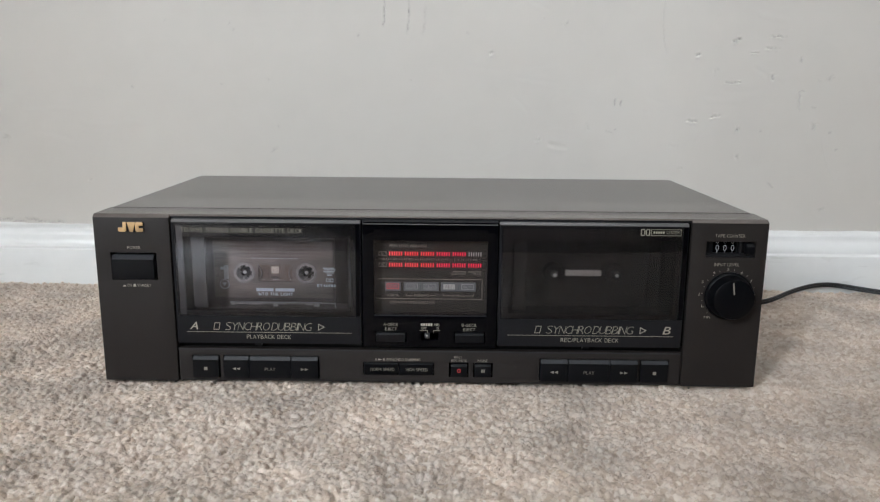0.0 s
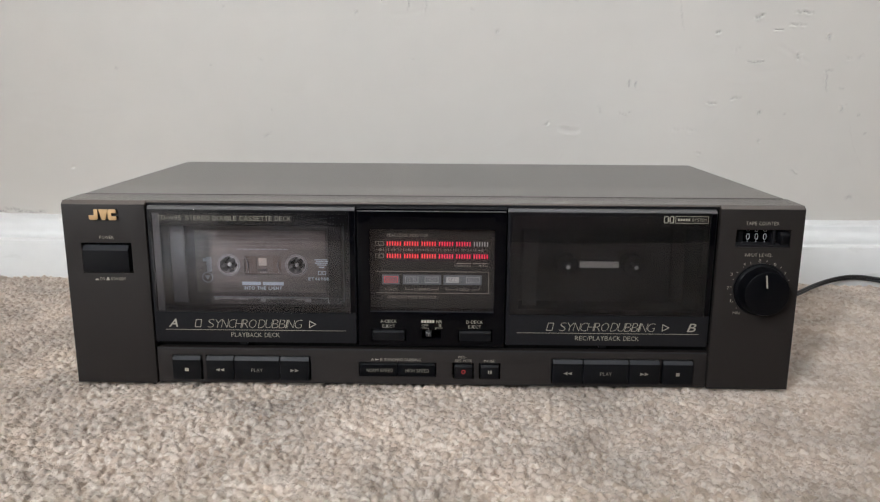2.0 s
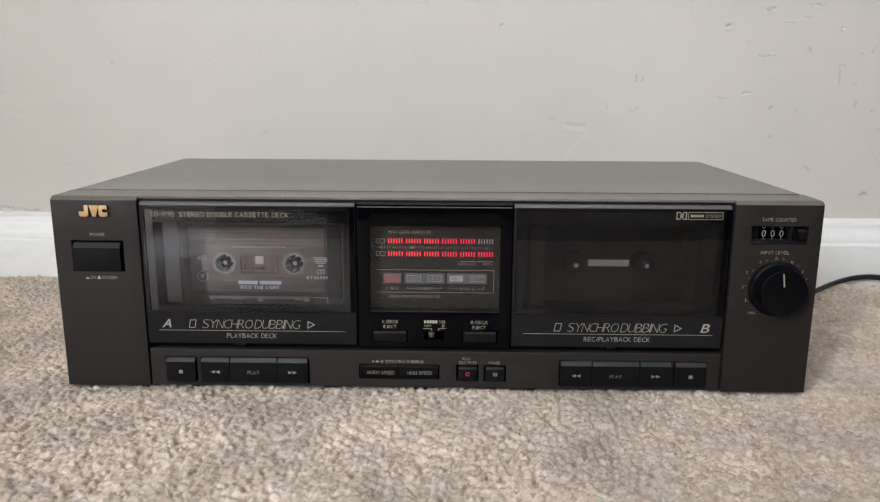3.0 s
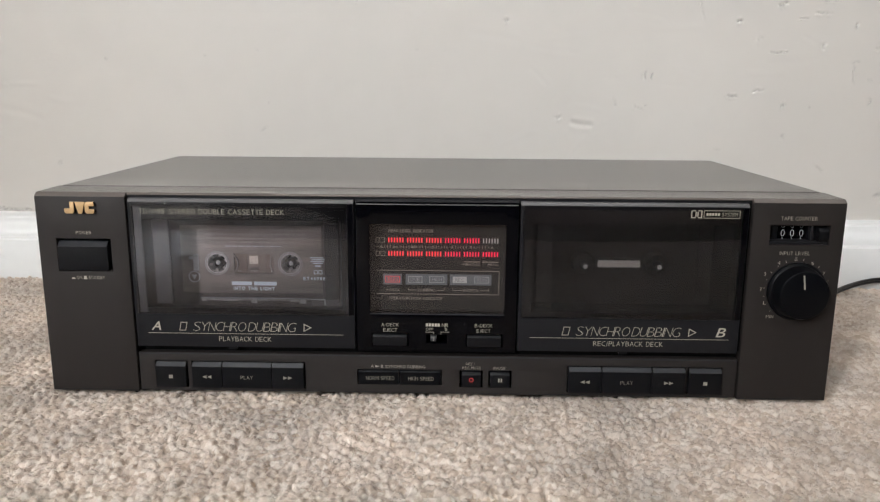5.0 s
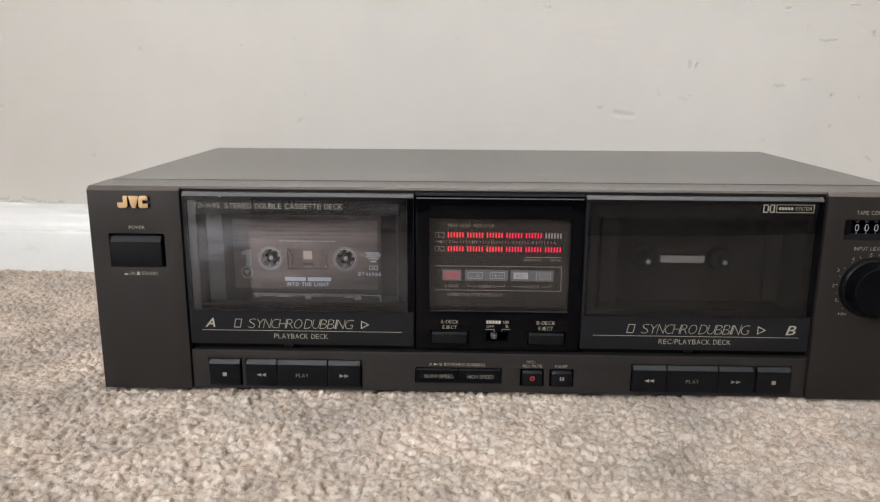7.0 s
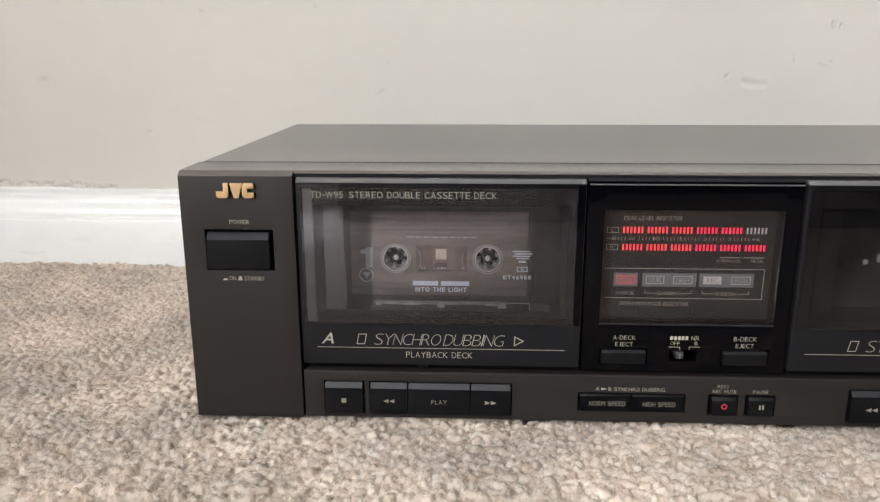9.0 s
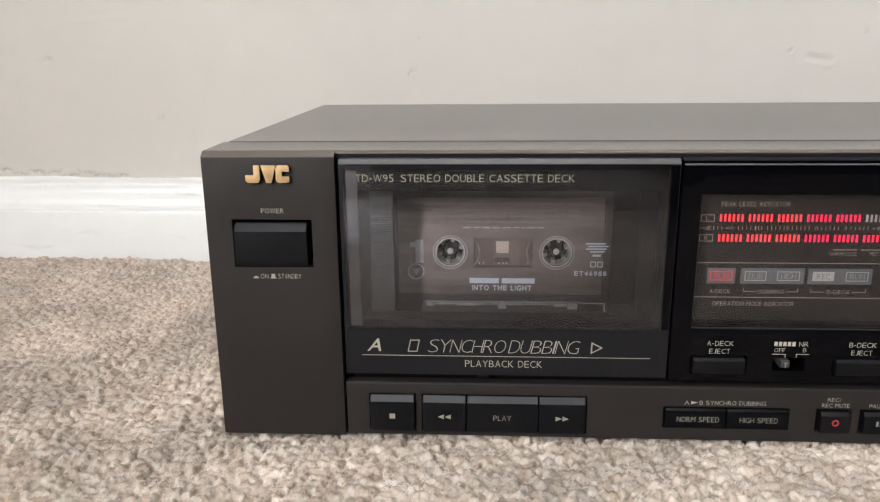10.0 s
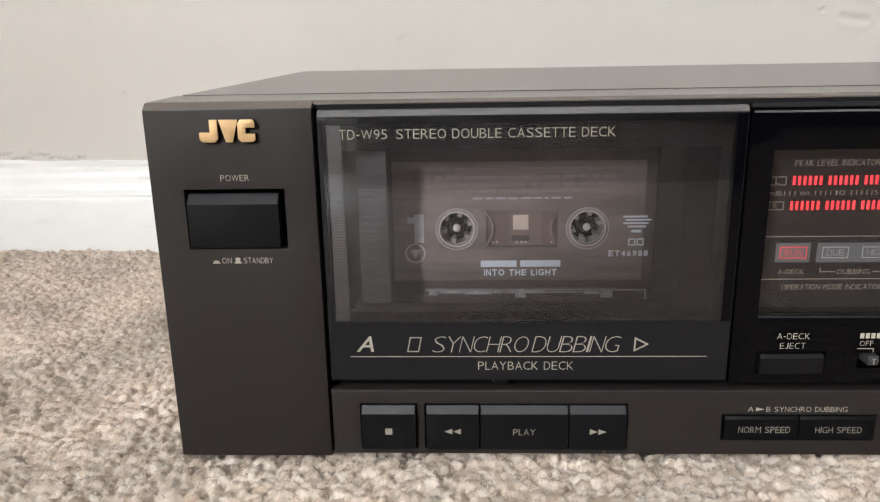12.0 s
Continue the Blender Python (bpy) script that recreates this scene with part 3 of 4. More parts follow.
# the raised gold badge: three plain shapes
for outline in (((-200.3, 107.4), (-200.3, 105.4), (-199.3, 104.6), (-195.4, 104.6), (-194.4, 105.6), (-194.4, 111), (-196.9, 111), (-196.9, 107.4)),
                ((-194.0, 111), (-187.8, 111), (-189.8, 104.6), (-192.0, 104.6)),
                ((-188.1, 105.6), (-187.1, 104.6), (-183.2, 104.6), (-182.6, 105.2), (-182.6, 107.0), (-185.6, 107.0), (-185.6, 108.7), (-182.6, 108.7), (-182.6, 110.4), (-183.2, 111), (-187.1, 111), (-188.1, 110))):
    outline = [(-200.3 + (x + 200.3) * 0.915, z) for x, z in outline]
    cx = sum(x for x, z in outline) / len(outline)
    back = part("badge", prism([(cx + (x - cx) * 1.03, z) for x, z in outline], -1.5, 0), key_plastic, left_panel, "raised badge block with a gold face")
    face_bm = prism(outline, -1.75, -1.5)
    part("badge_face", soften(face_bm, 0.1), gold, back, "gold face")


def key(name, x0, x1, z0, z1, out, mat, parent, facet=2.4, back=6, label=""):
    """A push key with a sloping upper facet."""
    bm = profile([(back, z0), (-out, z0), (-out, z1 - facet), (-out + facet * 0.8, z1), (back, z1)], x0, x1)
    soften(bm, 0.28)
    return part(name, bm, mat, parent, label)


power = key("power_button", -206.7, -179.4, 73.0, 89.0, 0.6, key_plastic, deck, 2.8, 11, "large black power push button")
# lighter sliver over the sloping facet paints in the light on it
part("button_facet", profile([(1.72, 89.12), (-0.62, 86.22), (-0.3, 86.1), (2.0, 88.9)], -206.3, -179.8), lit_bevel_plastic, power, smooth=0)
lettering("POWER", -195.9, -187.4, 93.1, 94.9, -0.12, left_panel, ink_dim)
lettering("ON", -197.7, -194.8, 68.0, 69.8, -0.12, left_panel, ink_dim)
lettering("STANDBY", -191.1, -182.2, 68.0, 69.8, -0.12, left_panel, ink_dim)
print_bars([(-200.6, -198.4, 68.0, 68.4), (-200.2, -198.8, 68.4, 68.9)], -0.12, left_panel, ink_dim)
print_bars([(-194.0, -191.8, 68.0, 68.4), (-193.6, -192.2, 68.4, 69.8)], -0.12, left_panel, ink_dim)

# lower panel with the keys
KEYS_A = [("stop_button", -157.8, -140.6), ("rewind_button", -137.2, -120.4), ("play_button", -120.0, -92.4), ("forward_button", -92.0, -74.2)]
KEYS_B = [("rewind_button", 74.2, 92.4), ("play_button", 92.8, 120.2), ("forward_button", 120.6, 138.9), ("stop_button", 141.0, 159.0)]
holes = [(-158.4, -140.0, 5.3, 21.0), (-137.8, -73.6, 5.3, 21.0), (73.6, 139.5, 5.3, 21.0), (140.4, 159.6, 5.3, 21.0), (-44.2, 3.4, 8.4, 17.4), (13.2, 26.4, 7.5, 17.5), (29.4, 42.6, 7.5, 17.5)]
bm = plate(-167.2, 167.4, 3.4, 25.8, 1.2, 8, holes)
soften(bm, 0.3)
lower = part("lower_panel", bm, panel_paint, deck, "dark grey control strip under the cassette doors")
# black sheet standing in for shade behind the key openings
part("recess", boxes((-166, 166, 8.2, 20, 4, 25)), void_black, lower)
part("panel_edge", profile([(1.0, 25.0), (1.0, 25.2), (1.5, 25.7), (2.2, 25.7), (2.2, 25.0)], -166.8, 167), lit_bevel_plastic, lower, smooth=0)


def arrows(cx, cz, way, parent, y):
    bm = bmesh.new()
    for s in (-1, 1):
        tip, tail = cx + s * 1.35 + way * 1.3, cx + s * 1.35 - way * 1.2
        v = [bm.verts.new((a * K, y * K, b * K)) for a, b in ((tail, cz - 1.0), (tail, cz + 1.0), (tip, cz))]
        bm.faces.new(v)
    return part("symbol", bm, ink_key, parent, smooth=0)


for rows in (KEYS_A, KEYS_B):
    for name, x0, x1 in rows:
        k = key(name, x0, x1, 5.9, 20.4, 0.8, key_plastic, deck, 2.2)
        # upper facet overlaid in the lighter colour, as if lit from above
        part("button_facet", profile([(0.95, 20.52), (-0.82, 18.32), (-0.5, 18.2), (1.2, 20.3)], x0 + 0.3, x1 - 0.3), lit_bevel_plastic, k, smooth=0)
        cx = (x0 + x1) / 2
        if name == "stop_button":
            print_bars([(cx - 1.1, cx + 1.1, 11.2, 13.3)], -0.95, k, ink_key, "symbol")
        elif name == "play_button":
            lettering("PLAY", cx - 3.5, cx + 3.5, 11.1, 13.2, -0.92, k, ink_key)
        else:
            arrows(cx, 12.3, -1 if name == "rewind_button" else 1, k, -0.92)

norm = key("norm_speed_button", -43.5, -20.7, 8.8, 16.9, -0.4, knob_plastic, deck, 0.8)
lettering("NORM SPEED", -39.1, -23.2, 11.5, 13.6, 0.28, norm, ink_key)
high = key("high_speed_button", -20.3, 2.7, 8.8, 16.9, -0.4, knob_plastic, deck, 0.8)
lettering("HIGH SPEED", -15.4, -1.2, 11.5, 13.6, 0.28, high, ink_key)
rec = key("record_button", 14.5, 25.3, 8.2, 16.7, 0.6, key_plastic, deck, 1.4)
part("symbol", ring(19.9, 12.5, 0.75, 1.35, -0.72, -0.6, 28), ink_red, rec, smooth=0)
pause = key("pause_button", 30.4, 41.3, 8.2, 16.8, 0.6, key_plastic, deck, 1.4)
print_bars([(34.9, 35.7, 11.4, 13.5), (36.3, 37.1, 11.4, 13.5)], -0.72, pause, ink_key, "symbol")
lettering("A", -36.5, -34.7, 18.4, 20.1, 1.06, lower, ink_dim)
arrow = bmesh.new()
arrow.faces.new([arrow.verts.new((a * K, 1.06 * K, b * K)) for a, b in ((-34.0, 18.6), (-34.0, 19.9), (-31.4, 19.25))])
part("symbol", arrow, ink_dim, lower, smooth=0)
lettering("B SYNCHRO DUBBING", -30.8, -6.0, 18.4, 20.1, 1.06, lower, ink_dim)
lettering("REC/", 16.8, 21.7, 20.6, 22.1, 1.06, lower, ink_dim)
lettering("REC MUTE", 14.9, 25.2, 18.2, 19.8, 1.06, lower, ink_dim)
lettering("PAUSE", 32.4, 39.0, 18.2, 19.8, 1.06, lower, ink_dim)


# cassette doors with their wells
def cassette_door(x0, x1, label, border, smoke):
    """Door frame, smoked window and upper edge, its catch of light put into the colour, between x0 and x1."""
    bm = plate(x0, x1, 30, 111.2, -0.6, 4.0, [(x0 + 2.2, x1 - 3.6, 49.2, 109.0)])
    soften(bm, 0.3)
    door = part("cassette_door", bm, door_plastic, deck, label)
    # the light caught by the upper edge is put into a paler colour
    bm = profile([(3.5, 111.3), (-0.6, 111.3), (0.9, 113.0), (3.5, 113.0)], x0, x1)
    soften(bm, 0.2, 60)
    part("door_edge", bm, lit_edge_plastic, door)
    pane = boxes((x0 + 1.4, x1 - 3.2, -1.0, 0.2, 49.0, 110.9))
    soften(pane, 0.06)
    part("door_window", pane, smoke, door, "smoked clear plastic window")
    strip = boxes((x1 - 3.1, x1 - 0.3, -0.72, -0.3, 49.4, 110.8))
    part("door_border", soften(strip, 0.1), gloss_black, door, "glossy black border strip")
    # holder frame behind the window
    hx0, hx1 = x0 + 6.8, x1 - 6.8
    frame_bm = plate(x0 + 2.3, x1 - 3.7, 49.3, 108.9, 0.5, 3.4, [(hx0, hx1, 52.2, 101.4)])
    part("holder_frame", frame_bm, border[0], door, smooth=0)
    part("holder_side", boxes((x0 + 2.4, hx0 - 0.3, 0.42, 0.6, 49.4, 108.8)), border[1], door, smooth=0)
    ribs = bmesh.new()
    z = 50.4
    while z < 108:
        box(ribs, x0 + 2.6, hx0 - 0.4, 0.22, 0.42, z, z + 0.42)
        z += 0.86
    part("rib", ribs, border[1], door, smooth=0)["kind"] = "stuff"
    return door


def cassette_well(x0, x1, hubs, parent, guide):
    wx0, wx1 = x0 + 3.2, x1 - 3.2
    bm = boxes((wx0, wx1, 38, 39.8, 44, 106), (wx0, wx0 + 2, 5.2, 38, 44, 106), (wx1 - 2, wx1, 5.2, 38, 44, 106), (wx0 + 2, wx1 - 2, 5.2, 38, 44, 47), (wx0 + 2, wx1 - 2, 5.2, 38, 104, 106))
    well = part("cassette_well", bm, well_plastic, parent, smooth=0)
    side = bmesh.new()
    z = 53.6
    while z < 101:
        box(side, wx0 + 7.2, wx0 + 15.0, 5.8, 6.2, z, z + 0.42)
        z += 0.86
    box(side, wx0 + 6.6, wx0 + 15.4, 6.2, 8, 53, 101.4)
    part("guide_plate", side, guide, well, smooth=0)
    box_bm = boxes((wx1 - 16.0, wx1 - 8.0, 18, 20, 53, 101.4))
    part("guide_plate", box_bm, well_plastic, well, smooth=0)
    for hx in hubs:
        sp = bmesh.new()
        turned([(24.4, 0.7), (25.0, 1.7), (27.0, 2.3), (38.5, 2.6)], hx, 72.6, 24, sp)
        for k in range(3):
            a = 2 * math.pi * k / 3 + 0.4
            box(sp, hx - 0.45 + 2.2 * math.cos(a), hx + 0.45 + 2.2 * math.cos(a), 27.5, 38, 72.15 + 2.2 * math.sin(a), 73.05 + 2.2 * math.sin(a))
        part("spindle", sp, key_plastic, well)
        # pale tip puts the glint on the dark spindle into its colour
        part("spindle_tip", turned([(23.7, 0.3), (23.9, 0.85), (24.5, 1.25), (25.4, 1.35)], hx, 72.6, 20), hub_grey, well)
    return well


DA, DB = (-166.5, -44.8), (45.0, 165.9)
door_a = cassette_door(*DA, "black cassette door with smoked window, tape inside", (frame_grey, holder_plastic), smoke_door)
cassette_well(*DA, (-127.2, -84.8), deck, holder_plastic)
door_b = cassette_door(*DB, "black cassette door with smoked window, empty", (well_plastic, well_plastic), smoke_dim)
well_b = cassette_well(*DB, (85.2, 127.6), deck, well_plastic)
part("window_reflector", boxes((93.2, 117.8, 30.0, 30.4, 71.2, 75.2)), reflector_grey, well_b, "pale strip in the empty cassette well")
part("reflector_post", boxes((95, 116, 30.4, 38.2, 71.6, 74.4)), well_plastic, well_b)
for hx in (85.2, 127.6):
    part("spindle_collar", turned([(37.9, 6.8), (31.2, 6.6), (30.4, 6.2), (30.4, 2.7)], hx, 72.6, 40), void_black, well_b)
# black strips stand in for the deep shade in the gaps between parts
for gap in ((-168, 168, 5.6, 8.6, 25.9, 30.6), (-168, -164.6, 3.6, 6, 30.2, 113), (164.6, 168.2, 3.6, 6, 30.2, 113), (-45.4, -43, 4.2, 6, 30.2, 113), (44, 45.6, 4.2, 6, 30.2, 113)):
    part("gap_filler", boxes(gap), void_black, deck)
part("latch", boxes((-116, -111.5, 0.6, 3, 28.3, 30)), key_plastic, door_a)
part("latch", boxes((101.5, 106, 0.6, 3, 28.3, 30)), key_plastic, door_b)

YD = -0.72
lettering("TD-W95", -160.2, -146.4, 104.9, 107.6, -1.12, door_a, ink_gold)
lettering("STEREO DOUBLE CASSETTE DECK", -143.8, -81.8, 104.9, 107.6, -1.12, door_a, ink_gold)
print_bars([(135.0, 135.5, 105.4, 109.6), (135.6, 137.4, 105.4, 105.9), (135.6, 137.4, 109.1, 109.6), (137.2, 137.8, 106.1, 108.9),
            (140.2, 140.8, 105.4, 109.6), (138.6, 140.2, 105.4, 105.9), (138.6, 140.2, 109.1, 109.6), (138.2, 138.8, 106.1, 108.9)], -1.12, door_b, ink_gold, "emblem")
print_bars(outline_bars(141.6, 160.8, 105.4, 109.6, 0.24) + [(143 + 1.5 * k, 144.1 + 1.5 * k, 106.8, 108.2) for k in range(5)], -1.12, door_b, ink_gold, "emblem")
lettering("SYSTEM", 151.2, 159.4, 106.6, 108.4, -1.12, door_b, ink_gold)


def door_lettering(dx, letter, lx, sub, sx0, sx1, door):
    if letter == "A":
        lettering("A", lx, lx + 5.4, 39.5, 44.6, YD, door, ink_gold, 0.3, 0.01)
    else:
        lettering("B", lx, lx + 5.4, 39.4, 44.6, YD, door, ink_gold, 0.3, 0.005)
    bm = bmesh.new()
    for a, b, c, d in ((-142.6, -138.9, 39.4, 39.75), (-141.6, -137.9, 43.95, 44.3)):
        box(bm, a + dx, b + dx, YD, YD + 0.06, c, d)
    for a in (-142.6, -139.25):
        v = [bm.verts.new(((a + dx + s + w) * K, YD * K, z * K)) for s, w, z in ((0, 0, 39.4), (0.35, 0, 39.4), (0.35, 1.0, 44.3), (0, 1.0, 44.3))]
        bm.faces.new(v)
    part("symbol", bm, ink_gold, door, smooth=0)
    lettering("SYNCHRO", -134.8 + dx, -105.2 + dx, 39.3, 44.5, YD, door, ink_gold, 0.28, -0.028, gap=0.08)
    lettering("DUBBING", -104.4 + dx, -77.2 + dx, 39.3, 44.5, YD, door, ink_gold, 0.28, -0.028, gap=0.08)
    tri = bmesh.new()
    pts, inn = ((-73.4, 39.4), (-73.2, 44.2), (-68.8, 41.9)), ((-72.9, 40.1), (-72.75, 43.4), (-69.8, 41.9))
    o = [tri.verts.new(((a + dx) * K, YD * K, b * K)) for a, b in pts]
    i = [tri.verts.new(((a + dx) * K, YD * K, b * K)) for a, b in inn]
    for k in range(3):
        tri.faces.new((o[k], o[(k + 1) % 3], i[(k + 1) % 3], i[k]))
    part("symbol", tri, ink_gold, door, smooth=0)
    print_bars([(-160.2 + dx, -51.2 + dx, 37.75, 37.97)], YD, door, ink_gold, "printed_line")
    lettering(sub, sx0, sx1, 33.5, 36.2, YD, door, ink_gold)


door_lettering(0, "A", -158.2, "PLAYBACK DECK", -120.7, -91.4, door_a)
door_lettering(211.8, "B", 153.4, "REC/PLAYBACK DECK", 86.8, 125.0, door_b)

# centre panel with the level display
CX0, CX1 = -43.7, 44.1
WX0, WX1, WZ0, WZ1 = -36.6, 37.6, 50.4, 100.2
bm = plate(CX0, CX1, 28.4, 112.2, 0.4, 9.0, [(WX0, WX1, WZ0, WZ1), (-35.6, -15.2, 31.8, 38.9), (16.7, 36.9, 31.8, 38.9), (-5.4, 6.0, 33.4, 38.4)])
soften(bm, 0.4)
centre = part("display_panel", bm, gloss_black, deck, "glossy black centre panel with level display")
bm = profile([(4, 112.3), (0.9, 112.3), (1.6, 113.4), (4, 113.4)], CX0, CX1)
part("panel_edge", bm, door_plastic, centre)
# upward lip in the same paler colour, its catch of light painted in
bm = profile([(3, 110.8), (-0.2, 110.8), (-0.2, 111.05), (0.5, 111.4), (3, 111.4)], CX0 + 0.4, CX1 - 0.4)
part("panel_lip", bm, lit_edge_plastic, centre)
part("display_window", boxes((WX0 + 0.05, WX1 - 0.05, 1.0, 2.2, WZ0 + 0.05, WZ1 - 0.05)), smoke_display, centre, "smoked display window")
part("display_card", boxes((WX0 - 1, WX1 + 1, 9.06, 10.6, WZ0 - 4, WZ1 + 1)), card_grey, centre, "grey printed meter card")
part("window_ledge", boxes((WX0, WX1, 0.2, 0.9, WZ0 - 0.6, WZ0 - 0.05)), lit_bevel_plastic, centre)
# black sheets as the shade behind the button and switch openings
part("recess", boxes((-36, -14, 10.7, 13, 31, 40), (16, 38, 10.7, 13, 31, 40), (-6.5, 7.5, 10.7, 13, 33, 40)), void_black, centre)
CY = 8.98
lettering("PEAK LEVEL INDICATOR", -26.8, -2.1, 94.3, 96.1, CY, centre, ink_card, 0.12)
led_mesh = part("led_segment", boxes((0, 0.62, 8.6, 9.3, -1.32, 1.32)), led_red, centre, smooth=0)
led_data = {"lit": led_mesh.data, "pink": led_mesh.data.copy(), "off": led_mesh.data.copy()}
led_data["pink"].materials[0], led_data["off"].materials[0] = led_pink, led_off
bpy.data.objects.remove(led_mesh)
for zc in (90.0, 82.4):
    for g in range(6):
        for s in range(6):
            state = "off" if g == 5 and zc > 85 else "pink" if g > 2 else "lit"
            ob = new("led_segment", led_data[state])
            ob.parent = centre
            ob.location = ((-26.9 + 10.46 * g + 1.56 * s) * K, 0, zc * K)
            tagged(ob, {"lit": "lit red meter segment", "pink": "lit pink-red meter segment", "off": "unlit pale meter segment"}[state])
for zc, ch in ((89.9, "L"), (82.35, "R")):
    print_bars(outline_bars(-33.8, -28.8, zc - 1.3, zc + 1.3, 0.2), CY, centre, ink_card)
    lettering(ch, -32.0, -30.7, zc - 0.8, zc + 0.8, CY, centre, ink_card)
ticks = []
for k in range(41):
    x = -29.0 + 1.5 * k
    if all(abs(x - c) > w for c, w in ((-23.0, 1.9), (-12.6, 2.3), (-2.2, 1.2), (8.2, 1.4), (18.6, 1.2), (29.6, 2.2))):
        ticks.append((x, x + 0.2, 85.5, 86.9))
print_bars(ticks + [(-33.6, -32.4, 86.1, 86.3)], CY, centre, ink_card, "scale_marks")
for s, x0, x1 in (("dB", -32.2, -29.8), ("oo", -24.4, -21.7), ("10", -14.0, -11.2), ("5", -2.7, -1.6), ("0", 7.6, 8.8), ("3", 18.0, 19.1), ("+6", 28.0, 31.2)):
    lettering(s, x0, x1, 85.5, 86.9, CY, centre, ink_card)
print_bars([(15.1, 23.8, 77.9, 78.2), (25.2, 34.0, 77.9, 78.2)], CY, centre, ink_card, "printed_line")
lettering("NORM/CrO2", 13.9, 23.8, 75.9, 77.2, CY, centre, ink_card)
lettering("METAL", 28.5, 34.0, 75.9, 77.2, CY, centre, ink_card)
print_bars([(-33.8, 34.8, 72.7, 72.92), (34.58, 34.8, 59.4, 72.7), (-33.8, 34.8, 59.2, 59.42)], CY, centre, ink_card, "printed_line")
chips = [(-29.8, -19.4, [("RUN", -28.6, -20.5)]), (-17.4, 5.9, [("DUB", -15.9, -8.0), ("HIGH", -4.0, 4.2)]), (7.3, 30.5, [("REC", 8.9, 16.7), ("RUN", 21.0, 29.1)])]
for n, (x0, x1, words) in enumerate(chips):
    chip = part("indicator", boxes((x0, x1, 8.85, 9.3, 64.7, 70.8)), chip_grey, centre, "grey mode indicator block", smooth=0)
    for w, a, b in words:
        if w == "REC":
            print_bars([(a, b, 66.0, 69.6)], 8.76, chip, ink_white, "indicator_frame")
            lettering(w, a + 1.5, b - 1.5, 66.8, 68.8, 8.68, chip, chip_grey)
        else:
            ink = lit_red if n == 0 else ink_white
            print_bars(outline_bars(a, b, 66.0, 69.6, 0.26), 8.72, chip, ink, "indicator_frame", "red lit frame" if n == 0 else "")
            lettering(w, a + 1.4, b - 1.4, 66.8, 68.8, 8.70, chip, ink, thin=-0.024)
lettering("A-DECK", -28.4, -20.6, 60.9, 62.4, CY, centre, ink_card)
lettering("DUBBING", -10.4, -0.8, 60.9, 62.4, CY, centre, ink_card)
lettering("B-DECK", 14.9, 23.4, 60.9, 62.4, CY, centre, ink_card)
for a, b, c, d in ((-15.9, -11.2, 0.0, 4.3), (8.9, 14.1, 24.2, 29.1)):
    print_bars([(a, b, 61.5, 61.7), (a, a + 0.22, 61.7, 63.0), (c, d, 61.5, 61.7), (d - 0.22, d, 61.7, 63.0)], CY, centre, ink_card, "bracket_line")
lettering("OPERATION MODE INDICATOR", -26.9, 3.3, 55.9, 57.6, CY, centre, ink_card, 0.12)
for name, x0, x1, t1, tx in (("eject_button", -35.0, -16.0, "A-DECK", -25.4), ("eject_button", 17.2, 36.0, "B-DECK", 26.3)):
    b = key(name, x0, x1, 32.2, 38.2, 1.0, key_plastic, deck, 1.0, 9, "black eject push button")
    part("button_facet", profile([(-0.15, 38.3), (-1.02, 37.3), (-0.8, 37.18), (0.1, 38.1)], x0 + 0.3, x1 - 0.3), key_plastic, b, smooth=0)
    lettering(t1, tx - 4.9, tx + 4.9, 43.0, 44.9, 0.28, centre, ink_gold)
    lettering("EJECT", tx - 3.8, tx + 3.8, 39.9, 41.8, 0.28, centre, ink_gold)
print_bars([(-5.7 + 1.62 * k, -4.5 + 1.62 * k, 43.2, 44.9) for k in range(5)], 0.28, centre, ink_dim, "print")
lettering("NR", 3.3, 6.7, 43.1, 45.0, 0.28, centre, ink_gold)
lettering("OFF", -5.5, -1.5, 40.8, 42.4, 0.28, centre, ink_gold)
lettering("B", 4.9, 6.2, 40.9, 42.5, 0.28, centre, ink_gold)
print_bars([(-6.2, -1.2, 39.8, 40.03), (-1.43, -1.2, 38.6, 39.8), (2.6, 7.2, 39.9, 40.13), (2.6, 2.83, 38.7, 39.9)], 0.28, centre, ink_gold, "bracket_line")
bm = profile([(8, 34.8), (-0.6, 34.8), (-1.1, 36.2), (-0.6, 37.9), (8, 37.9)], -3.0, 0.2)
soften(bm, 0.3)
sw = part("slide_switch", bm, slider_grey, deck, "grey slide switch in a slot")
print_bars([(-1.55, -1.25, 35.2, 37.2), (-2.0, -0.8, 36.9, 37.2)], -1.2, sw, ink_label, "mark")

# tape counter
counter = part("tape_counter", plate(178.2, 209.4, 91.4, 101.6, 4.0, 8.8, [(183.4, 199.4, 93.4, 100.8)]), key_plastic, deck, "black three-digit tape counter reading zero")
